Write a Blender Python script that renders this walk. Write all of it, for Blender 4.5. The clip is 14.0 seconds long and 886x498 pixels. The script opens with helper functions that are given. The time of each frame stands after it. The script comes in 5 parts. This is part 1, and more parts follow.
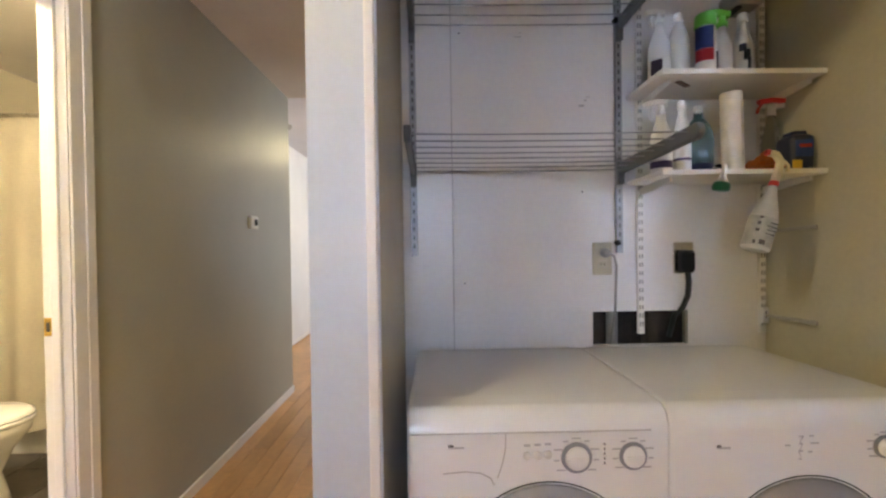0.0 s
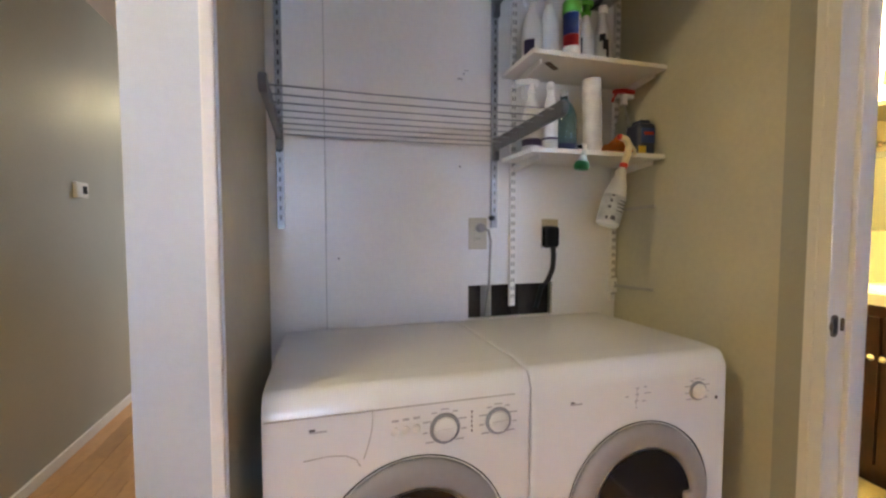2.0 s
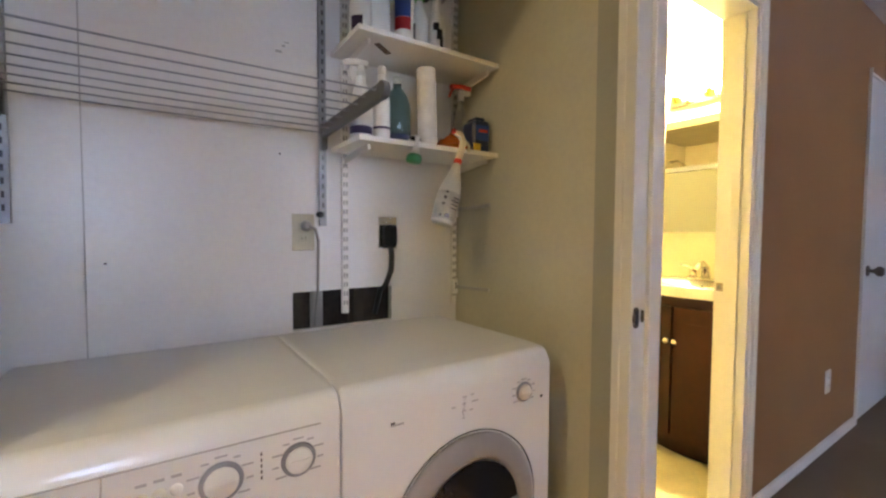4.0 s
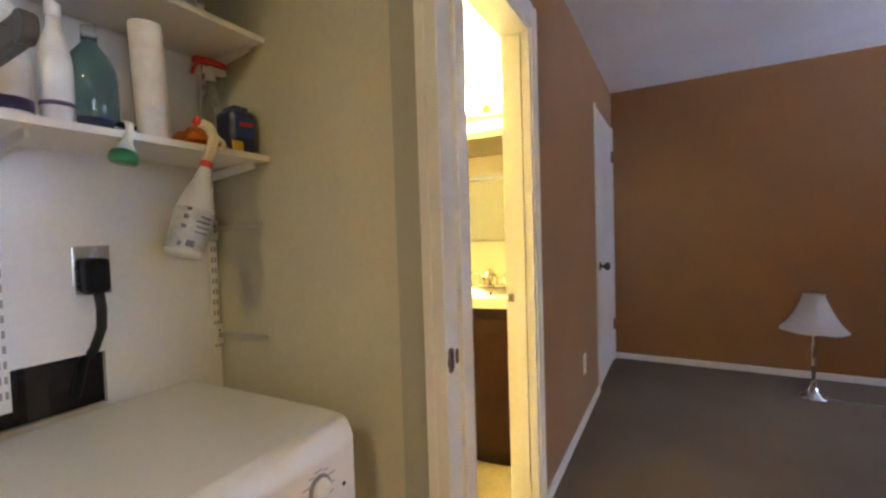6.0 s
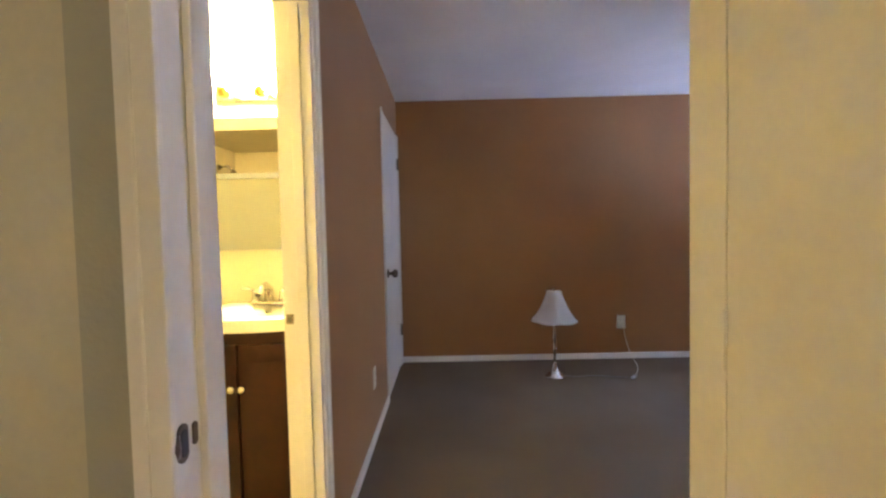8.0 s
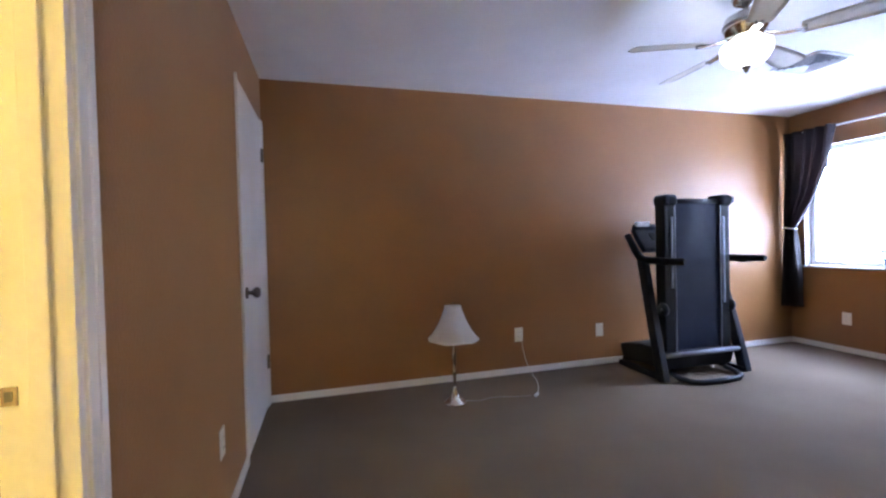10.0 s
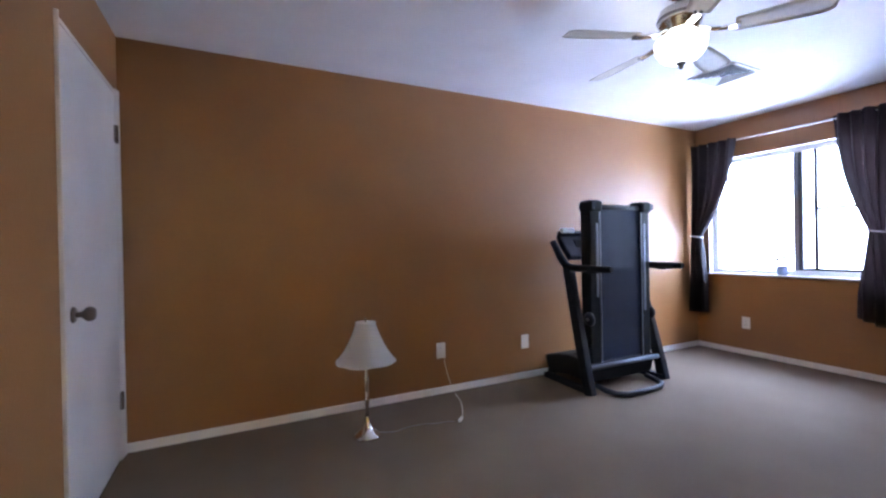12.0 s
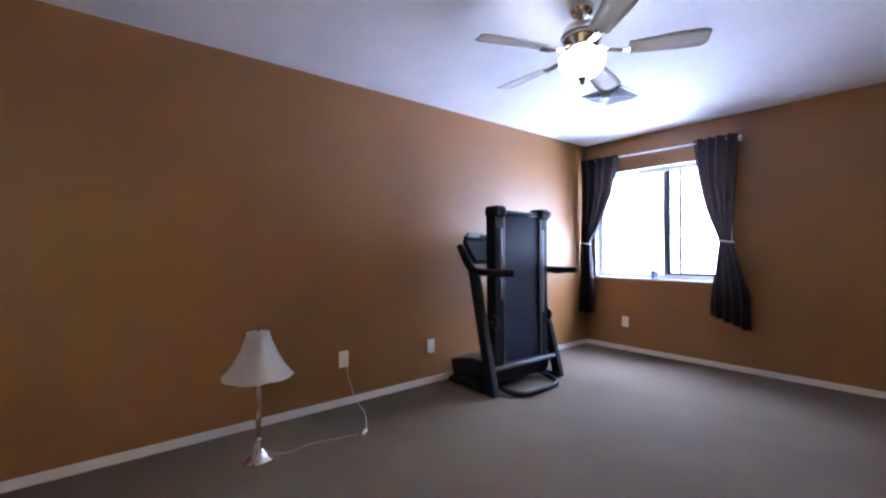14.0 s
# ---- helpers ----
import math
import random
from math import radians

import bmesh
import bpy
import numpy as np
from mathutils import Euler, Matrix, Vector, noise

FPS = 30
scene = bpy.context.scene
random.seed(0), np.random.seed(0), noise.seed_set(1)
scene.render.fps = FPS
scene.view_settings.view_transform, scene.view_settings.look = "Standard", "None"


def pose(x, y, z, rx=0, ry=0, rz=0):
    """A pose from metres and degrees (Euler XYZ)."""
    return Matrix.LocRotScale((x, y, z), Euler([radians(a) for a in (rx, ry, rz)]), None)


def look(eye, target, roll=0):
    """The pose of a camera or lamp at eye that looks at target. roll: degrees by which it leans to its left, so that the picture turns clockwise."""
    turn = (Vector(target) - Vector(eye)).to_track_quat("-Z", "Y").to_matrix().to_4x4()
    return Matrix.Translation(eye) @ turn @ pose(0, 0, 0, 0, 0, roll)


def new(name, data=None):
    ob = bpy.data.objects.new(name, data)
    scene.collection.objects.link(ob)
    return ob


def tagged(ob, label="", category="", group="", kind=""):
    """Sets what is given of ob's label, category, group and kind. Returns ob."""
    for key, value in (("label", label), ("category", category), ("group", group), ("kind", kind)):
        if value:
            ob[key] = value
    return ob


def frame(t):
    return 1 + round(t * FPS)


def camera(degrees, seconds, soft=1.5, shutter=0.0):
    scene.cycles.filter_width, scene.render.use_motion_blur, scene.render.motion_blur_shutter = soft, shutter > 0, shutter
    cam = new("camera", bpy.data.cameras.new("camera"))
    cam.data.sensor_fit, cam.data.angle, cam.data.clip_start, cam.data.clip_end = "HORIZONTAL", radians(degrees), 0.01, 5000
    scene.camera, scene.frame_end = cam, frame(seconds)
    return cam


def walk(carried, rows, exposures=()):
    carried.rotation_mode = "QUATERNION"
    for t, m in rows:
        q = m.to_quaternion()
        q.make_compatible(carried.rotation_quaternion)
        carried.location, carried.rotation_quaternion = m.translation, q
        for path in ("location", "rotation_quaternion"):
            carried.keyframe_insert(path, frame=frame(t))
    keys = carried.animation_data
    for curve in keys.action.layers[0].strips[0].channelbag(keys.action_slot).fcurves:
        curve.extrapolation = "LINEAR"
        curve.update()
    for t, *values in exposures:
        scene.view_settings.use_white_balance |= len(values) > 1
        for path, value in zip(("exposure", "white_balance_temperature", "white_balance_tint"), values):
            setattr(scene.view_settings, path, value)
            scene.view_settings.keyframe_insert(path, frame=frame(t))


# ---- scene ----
cam = camera(92.9, 14.0, 2.4)
PATH = [
    (0, (1.631, 1.194, 1.208), (1.667, 3.194, 1.187), -0.8),
    (0.5, (1.652, 1.205, 1.208), (1.799, 3.199, 1.164), -0.8),
    (1, (1.673, 1.225, 1.193), (1.944, 3.206, 1.138), -0.5),
    (1.5, (1.679, 1.238, 1.182), (2.089, 3.194, 1.105), -0.3),
    (2, (1.687, 1.252, 1.172), (2.236, 3.173, 1.067), -0.0),
    (2.5, (1.698, 1.271, 1.162), (2.394, 3.141, 1.029), -0.0),
    (2.7, (1.713, 1.285, 1.151), (2.46, 3.137, 1.024), -0.1),
    (4.8, (1.929, 1.417, 1.156), (3.294, 2.876, 1.07), -1.0),
    (5, (1.933, 1.447, 1.188), (3.367, 2.838, 1.098), -1.7),
    (5.5, (2.023, 1.504, 1.198), (3.619, 2.708, 1.121), -2.1),
    (6, (2.096, 1.544, 1.207), (3.844, 2.512, 1.134), -1.8),
    (6.5, (2.155, 1.592, 1.211), (4.024, 2.301, 1.151), -1.1),
    (7, (2.181, 1.616, 1.217), (4.131, 2.052, 1.148), -1.6),
    (7.5, (2.229, 1.62, 1.216), (4.217, 1.821, 1.14), -1.3),
    (8, (2.326, 1.6, 1.216), (4.324, 1.622, 1.14), -1.3),
    (8.5, (2.469, 1.625, 1.206), (4.461, 1.467, 1.138), -1.4),
    (8.7, (2.526, 1.63, 1.215), (4.513, 1.416, 1.145), -1.0),
    (10.8, (3.041, 1.534, 1.165), (4.926, 0.868, 1.145), -2.0),
    (11, (3.085, 1.499, 1.168), (4.963, 0.81, 1.145), -1.8),
    (11.5, (3.168, 1.456, 1.177), (5.016, 0.69, 1.155), -1.4),
    (12, (3.224, 1.441, 1.173), (5.021, 0.562, 1.164), -1.1),
    (12.5, (3.273, 1.431, 1.176), (5.013, 0.443, 1.175), -0.8),
    (13, (3.294, 1.425, 1.182), (4.979, 0.346, 1.182), -0.3),
    (13.5, (3.317, 1.419, 1.175), (4.939, 0.25, 1.183), -0.3),
    (14, (3.33, 1.413, 1.166), (4.879, 0.149, 1.17), -0.3),
]
walk(cam, [(t, look(eye, target, roll)) for t, eye, target, roll in PATH])

# ---- sky, sun and large lights ----
world = bpy.data.worlds.new("sky")
scene.world = world
world.use_nodes = True
wn = world.node_tree.nodes
sky = wn.new("ShaderNodeTexSky")
sky.sky_type = 'NISHITA'
sky.sun_disc = False
sky.sun_elevation = radians(52)
sky.sun_rotation = radians(25)
wn["Background"].inputs["Strength"].default_value = 0.15
world.node_tree.links.new(sky.outputs[0], wn["Background"].inputs["Color"])
sun = new("sun", bpy.data.lights.new("sun", 'SUN'))
sun.data.energy, sun.data.angle, sun.data.color = 3.0, radians(0.5), (1.0, 0.96, 0.9)
sun.matrix_world = look((2, 6, 12), (1, 0, 0))


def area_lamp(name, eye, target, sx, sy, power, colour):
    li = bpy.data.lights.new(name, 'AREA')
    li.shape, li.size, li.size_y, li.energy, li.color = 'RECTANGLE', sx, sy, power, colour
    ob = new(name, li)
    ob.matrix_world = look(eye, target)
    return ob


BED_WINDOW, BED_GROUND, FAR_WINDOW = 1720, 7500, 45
area_lamp("bedroom_window_light", (5.42, -4.75, 3.15), (5.42, -3.0, 1.1), 7.0, 1.2, BED_WINDOW, (0.445, 0.575, 1.0))
# Added fill lamp stands in for daylight bounced up off the ground.
area_lamp("yard_bounce_fill", (5.42, -5.2, 0.05), (5.42, -5.199, 3.0), 8.0, 3.3, BED_GROUND, (0.46, 0.58, 1.0))
area_lamp("far_window_light", (3.22, 6.6, 1.5), (0, 6.6, 1.3), 2.2, 1.3, FAR_WINDOW, (0.80, 0.87, 1.0))
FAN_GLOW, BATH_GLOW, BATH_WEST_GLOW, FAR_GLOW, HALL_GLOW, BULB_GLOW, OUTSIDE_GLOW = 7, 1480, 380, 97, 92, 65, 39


# ---- materials ----
def mat(name, col, rough=0.5, metal=0.0, var=0.08, scale=2.5, fine=60, bump=0.05, bscale=180, col2=None, coat=0.0, spec=0.5):
    m = bpy.data.materials.new(name)
    m.use_nodes = True
    n, l = m.node_tree.nodes, m.node_tree.links
    b = n["Principled BSDF"]
    tc = n.new("ShaderNodeTexCoord")
    big, small = n.new("ShaderNodeTexNoise"), n.new("ShaderNodeTexNoise")
    big.inputs["Scale"].default_value, small.inputs["Scale"].default_value = scale, fine
    big.inputs["Detail"].default_value, small.inputs["Detail"].default_value = 4, 3
    add = n.new("ShaderNodeMath")
    add.operation = 'MULTIPLY_ADD'
    add.inputs[1].default_value = 0.35
    l.new(small.outputs["Fac"], add.inputs[0])
    l.new(big.outputs["Fac"], add.inputs[2])
    ramp = n.new("ShaderNodeValToRGB")
    c2 = col2 or tuple(max(0.0, c * (1 - 2.2 * var)) for c in col)
    ramp.color_ramp.elements[0].position, ramp.color_ramp.elements[1].position = 0.45, 0.9
    ramp.color_ramp.elements[0].color = (*c2, 1)
    ramp.color_ramp.elements[1].color = (*[min(1, c * (1 + var)) for c in col], 1)
    l.new(add.outputs[0], ramp.inputs[0])
    l.new(ramp.outputs[0], b.inputs["Base Color"])
    for t in (big, small):
        l.new(tc.outputs["Object"], t.inputs["Vector"])
    b.inputs["Roughness"].default_value, b.inputs["Metallic"].default_value = rough, metal
    b.inputs["Coat Weight"].default_value, b.inputs["Specular IOR Level"].default_value = coat, spec
    if bump:
        bn, bp = n.new("ShaderNodeTexNoise"), n.new("ShaderNodeBump")
        bn.inputs["Scale"].default_value, bn.inputs["Detail"].default_value = bscale, 3
        bp.inputs["Strength"].default_value, bp.inputs["Distance"].default_value = bump, 0.01
        l.new(tc.outputs["Object"], bn.inputs["Vector"])
        l.new(bn.outputs["Fac"], bp.inputs["Height"])
        l.new(bp.outputs["Normal"], b.inputs["Normal"])
    return m


def glow(name, colour, strength):
    m = bpy.data.materials.new(name)
    m.use_nodes = True
    b = m.node_tree.nodes["Principled BSDF"]
    b.inputs["Base Color"].default_value = (0.85, 0.85, 0.82, 1)
    b.inputs["Emission Color"].default_value = (*colour, 1)
    b.inputs["Emission Strength"].default_value = strength
    b.inputs["Roughness"].default_value = 0.25
    return m


def glass(name, colour, rough=0.0, weight=1.0):
    m = bpy.data.materials.new(name)
    m.use_nodes = True
    b = m.node_tree.nodes["Principled BSDF"]
    b.inputs["Base Color"].default_value = (*colour, 1)
    b.inputs["Roughness"].default_value = rough
    b.inputs["Transmission Weight"].default_value = weight
    b.inputs["IOR"].default_value = 1.45
    return m


M = {}
M["gray"] = mat("gray_wall_paint", (0.385, 0.378, 0.315), 0.42, var=0.03, bump=0.12, bscale=90)
M["brown"] = mat("brown_wall_paint", (0.262, 0.118, 0.037), 0.42, var=0.04, bump=0.12, bscale=90)
M["cream"] = mat("cream_wall_paint", (0.72, 0.68, 0.56), 0.5, var=0.04, bump=0.12, bscale=90)
M["closet"] = mat("closet_wall_paint", (0.60, 0.57, 0.45), 0.26, var=0.05, bump=0.035, bscale=60)
M["board"] = mat("white_wall_board", (0.78, 0.77, 0.76), 0.30, var=0.04, scale=1.5, bump=0.05)
M["bath"] = mat("bathroom_wall_paint", (0.80, 0.76, 0.60), 0.45, var=0.03, bump=0.08)
M["ceiling"] = mat("ceiling_paint", (0.78, 0.77, 0.78), 0.8, var=0.03, bump=0.12, bscale=60)
M["hallceiling"] = mat("hall_ceiling_paint", (0.72, 0.65, 0.56), 0.75, var=0.04, bump=0.3, bscale=60)
M["trim"] = mat("white_trim_paint", (0.80, 0.79, 0.77), 0.35, var=0.04, bump=0.03)
# Daylight's blue cast is mixed into this pale paint.
M["paleend"] = mat("pale_partition_daylight_tint", (0.60, 0.645, 0.71), 0.4, var=0.04, bump=0.06)
M["showertile"] = mat("tan_shower_wall", (0.40, 0.34, 0.23), 0.3, var=0.08, scale=4, bump=0.03)
M["farwall"] = mat("pale_wall_paint", (0.76, 0.77, 0.80), 0.55, var=0.03)
M["white"] = mat("white_enamel", (0.79, 0.80, 0.81), 0.34, var=0.015, bump=0.0, coat=0.55)
M["white"].node_tree.nodes["Principled BSDF"].inputs["Coat Roughness"].default_value = 0.13
M["plastic"] = mat("white_plastic", (0.80, 0.80, 0.78), 0.35, var=0.03, bump=0.0)
M["almond"] = mat("almond_plastic", (0.50, 0.46, 0.335), 0.35, var=0.04, bump=0.0)
M["greyplastic"] = mat("grey_door_ring", (0.30, 0.285, 0.29), 0.38, var=0.05, bump=0.0)
M["mark"] = mat("grey_print", (0.46, 0.46, 0.49), 0.5, var=0.05, bump=0.0)
M["darkmark"] = mat("dark_print", (0.10, 0.09, 0.10), 0.5, var=0.05, bump=0.0)
M["line"] = mat("seam_shadow_rubber", (0.46, 0.45, 0.44), 0.6, var=0.05, bump=0.0)
M["seam"] = mat("pale_board_seam", (0.50, 0.49, 0.48), 0.7, var=0.1, scale=4, bump=0.0)
M["black"] = mat("black_plastic", (0.009, 0.009, 0.011), 0.6, spec=0.14, var=0.2, bump=0.02)
M["tmframe"] = mat("dark_grey_painted_steel", (0.012, 0.0135, 0.020), 0.5, spec=0.18, var=0.12, bump=0.02)
M["belt"] = mat("running_belt", (0.0085, 0.0125, 0.028), 0.6, spec=0.13, var=0.15, bump=0.1, bscale=400)
M["silver"] = mat("silver_paint", (0.26, 0.27, 0.31), 0.4, metal=0.6, var=0.06, bump=0.0)
M["tmsilver"] = mat("dull_silver_strip", (0.16, 0.17, 0.20), 0.4, metal=0.5, var=0.06, bump=0.0)
M["steel"] = mat("galvanised_steel", (0.34, 0.35, 0.37), 0.42, metal=0.75, var=0.12, scale=12, bump=0.03)
M["rackgrey"] = mat("grey_rack_paint", (0.105, 0.11, 0.118), 0.45, var=0.06, bump=0.0)
# Near-black colours in the shade of slots and holes; also dark print.
M["slot"] = mat("slot_shadow", (0.035, 0.035, 0.04), 0.6, var=0.1, bump=0.0)
M["chrome"] = mat("brushed_nickel", (0.62, 0.60, 0.57), 0.2, metal=1.0, var=0.05, bump=0.0)
M["bronze"] = mat("aged_bronze", (0.16, 0.13, 0.11), 0.3, metal=0.9, var=0.1, bump=0.0)
M["brass"] = mat("brass", (0.62, 0.44, 0.14), 0.25, metal=1.0, var=0.08, bump=0.0)
M["shelf"] = mat("white_melamine", (0.80, 0.79, 0.76), 0.4, var=0.03, bump=0.0)
M["carpet"] = mat("dark_brown_carpet", (0.154, 0.116, 0.080), 0.95, var=0.07, scale=1.6, fine=150, bump=0.5, bscale=330, spec=0.1)
M["vinyl"] = mat("cream_vinyl_floor", (0.62, 0.56, 0.40), 0.4, var=0.1, scale=6)
M["slate"] = mat("dark_slate_tile", (0.10, 0.085, 0.07), 0.35, var=0.25, scale=5)
M["grout"] = mat("grout", (0.12, 0.11, 0.10), 0.8)
M["ceramic"] = mat("white_ceramic", (0.84, 0.83, 0.80), 0.12, var=0.01, bump=0.0, coat=0.4)
M["cultured"] = mat("white_sink_top", (0.84, 0.82, 0.76), 0.15, var=0.02, bump=0.0, coat=0.3)
M["espresso"] = mat("espresso_wood", (0.018, 0.0048, 0.0026), 0.45, spec=0.12, var=0.3, scale=4, fine=40, bump=0.05)
M["curtain"] = mat("dark_brown_curtain", (0.020, 0.011, 0.011), 0.5, var=0.2, scale=8, bump=0.2, bscale=500)
cn, cl = M["curtain"].node_tree.nodes, M["curtain"].node_tree.links
weave, weave_mix = cn.new("ShaderNodeBsdfTranslucent"), cn.new("ShaderNodeMixShader")
weave.inputs["Color"].default_value = (0.10, 0.055, 0.055, 1)
weave_mix.inputs["Fac"].default_value = 0.035
cl.new(cn["Principled BSDF"].outputs[0], weave_mix.inputs[1])
cl.new(weave.outputs[0], weave_mix.inputs[2])
cl.new(weave_mix.outputs[0], cn["Material Output"].inputs["Surface"])
M["shower"] = mat("cream_shower_curtain", (0.74, 0.68, 0.53), 0.7, var=0.06, bump=0.1, bscale=300)
M["shade"] = mat("white_lamp_shade", (0.94, 0.93, 0.92), 0.8, var=0.01, bump=0.1, bscale=400)
sn, sl = M["shade"].node_tree.nodes, M["shade"].node_tree.links
thin, cloth_mix = sn.new("ShaderNodeBsdfTranslucent"), sn.new("ShaderNodeMixShader")
thin.inputs["Color"].default_value = (0.92, 0.91, 0.90, 1)
cloth_mix.inputs["Fac"].default_value = 0.56
sl.new(sn["Principled BSDF"].outputs[0], cloth_mix.inputs[1])
sl.new(thin.outputs[0], cloth_mix.inputs[2])
sl.new(cloth_mix.outputs[0], sn["Material Output"].inputs["Surface"])
M["blade"] = mat("fan_blade_wood", (0.80, 0.76, 0.68), 0.45, var=0.09, scale=4)
# Shade inside the cut hole is put into these two dark browns.
M["dark"] = mat("shaded_wall_cavity", (0.05, 0.035, 0.025), 0.9, var=0.3, scale=6)
M["stud"] = mat("shade_dark_stud_wood", (0.040, 0.028, 0.018), 0.8, var=0.25, scale=8)
M["pipe"] = mat("grey_pvc_pipe", (0.42, 0.40, 0.37), 0.5, var=0.08)
M["cord"] = mat("grey_cord", (0.29, 0.275, 0.26), 0.5, bump=0.0)
M["blackcord"] = mat("black_rubber_cord", (0.012, 0.012, 0.012), 0.45, bump=0.0)
M["ground"] = mat("pale_concrete", (0.45, 0.44, 0.42), 0.9, var=0.12, scale=0.6)
M["alu"] = mat("dark_window_frame", (0.05, 0.055, 0.07), 0.4, metal=0.4, var=0.08, bump=0.0)
M["brownrail"] = mat("brown_rail_paint", (0.10, 0.055, 0.03), 0.5, var=0.08, bump=0.0)
M["pane"] = glass("window_glass", (0.97, 0.99, 1.0))
M["frost"] = glass("frosted_glass", (0.42, 0.42, 0.32), 0.35, 0.6)
M["bowl"] = glow("lit_fan_bowl", (0.84, 0.90, 1.0), FAN_GLOW)
M["lamp_bulb"] = glow("lit_fan_bulb", (0.84, 0.90, 1.0), BULB_GLOW)
M["outside"] = glow("bright_overcast_distance", (0.54, 0.67, 1.0), OUTSIDE_GLOW)
# Paler slot shade, as a colour, for the white rails.
M["slotlight"] = mat("white_rail_slot_shade", (0.36, 0.345, 0.32), 0.6, var=0.1, bump=0.0)
M["bulb"] = glow("lit_vanity_shade", (1.0, 0.74, 0.26), BATH_GLOW)
M["bulb_west"] = glow("lit_bath_dome", (1.0, 0.80, 0.52), BATH_WEST_GLOW)
M["bulb_far"] = glow("lit_far_room_dome", (1.0, 0.84, 0.47), FAR_GLOW)
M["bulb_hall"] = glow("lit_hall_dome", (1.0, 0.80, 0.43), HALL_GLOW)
mir = bpy.data.materials.new("mirror")
mir.use_nodes = True
mir.node_tree.nodes["Principled BSDF"].inputs["Metallic"].default_value = 1.0
mir.node_tree.nodes["Principled BSDF"].inputs["Base Color"].default_value = (0.88, 0.88, 0.86, 1)
mir.node_tree.nodes["Principled BSDF"].inputs["Roughness"].default_value = 0.02
M["mirror"] = mir
for key, c, r in (("red", (0.55, 0.03, 0.02), 0.35), ("orange", (0.75, 0.22, 0.02), 0.4), ("green", (0.012, 0.15, 0.05), 0.35), ("lime", (0.12, 0.42, 0.05), 0.35),
                  ("blue", (0.012, 0.018, 0.062), 0.3), ("labelblue", (0.025, 0.06, 0.24), 0.35), ("yellow", (0.75, 0.48, 0.05), 0.4), ("purple", (0.055, 0.035, 0.085), 0.4),
                  ("paper", (0.78, 0.74, 0.66), 0.8), ("bottlewhite", (0.76, 0.76, 0.74), 0.35), ("cloth", (0.80, 0.78, 0.74), 0.9), ("ivory", (0.74, 0.68, 0.50), 0.4), ("tealpot", (0.34, 0.40, 0.60), 0.4), ("petal", (0.80, 0.80, 0.78), 0.6), ("leaf", (0.05, 0.11, 0.04), 0.6)):
    M[key] = mat(key + "_surface", c, r, var=0.06, scale=20, bump=0.0)
M["clearblue"] = glass("clear_blue_plastic", (0.16, 0.30, 0.32), 0.1, 0.8)
M["cloudy"] = glass("cloudy_plastic", (0.90, 0.91, 0.88), 0.5, 0.35)
M["clear"] = glass("clear_plastic", (0.90, 0.92, 0.88), 0.05, 0.93)


def wood_material():
    m = mat("oak_floor_wood", (0.60, 0.33, 0.125), 0.3, var=0.15, scale=2, fine=30, bump=0.04)
    n, l = m.node_tree.nodes, m.node_tree.links
    b = n["Principled BSDF"]
    src = b.inputs["Base Color"].links[0].from_socket
    info, hsv, mr = n.new("ShaderNodeObjectInfo"), n.new("ShaderNodeHueSaturation"), n.new("ShaderNodeMapRange")
    mr.inputs["To Min"].default_value, mr.inputs["To Max"].default_value = 0.90, 1.08
    l.new(info.outputs["Random"], mr.inputs["Value"])
    l.new(mr.outputs["Result"], hsv.inputs["Value"])
    l.new(src, hsv.inputs["Color"])
    l.new(hsv.outputs["Color"], b.inputs["Base Color"])
    return m


M["wood"] = wood_material()


# ---- mesh helpers ----
def box(bm, x0, x1, y0, y1, z0, z1, bev=0.0, seg=2, mi=0):
    r = bmesh.ops.create_cube(bm, size=1.0)
    for v in r["verts"]:
        v.co = Vector(((x0 + x1) / 2 + v.co.x * (x1 - x0), (y0 + y1) / 2 + v.co.y * (y1 - y0), (z0 + z1) / 2 + v.co.z * (z1 - z0)))
    faces = list({f for v in r["verts"] for f in v.link_faces})
    for f in faces:
        f.material_index = mi
    if bev:
        edges = list({e for f in faces for e in f.edges})
        bmesh.ops.bevel(bm, geom=edges, offset=bev, segments=seg, affect='EDGES', profile=0.6)
    return bm


def lathe(bm, prof, centre=(0, 0, 0), seg=24, axis='z', smooth=True, caps=True):
    rings = []
    for r, h in prof:
        ring = []
        for i in range(seg):
            a = 2 * math.pi * i / seg
            p = (r * math.cos(a), r * math.sin(a), h)
            p = {'z': p, 'y': (p[0], h, p[1]), 'x': (h, p[0], p[1])}[axis]
            ring.append(bm.verts.new(Vector(p) + Vector(centre)))
        rings.append(ring)
    for a, b in zip(rings, rings[1:]):
        for i in range(seg):
            f = bm.faces.new((a[i], a[(i + 1) % seg], b[(i + 1) % seg], b[i]))
            f.smooth = smooth
    for ring in (rings[0], rings[-1]) if caps else ():
        bm.faces.new(ring)
    return bm


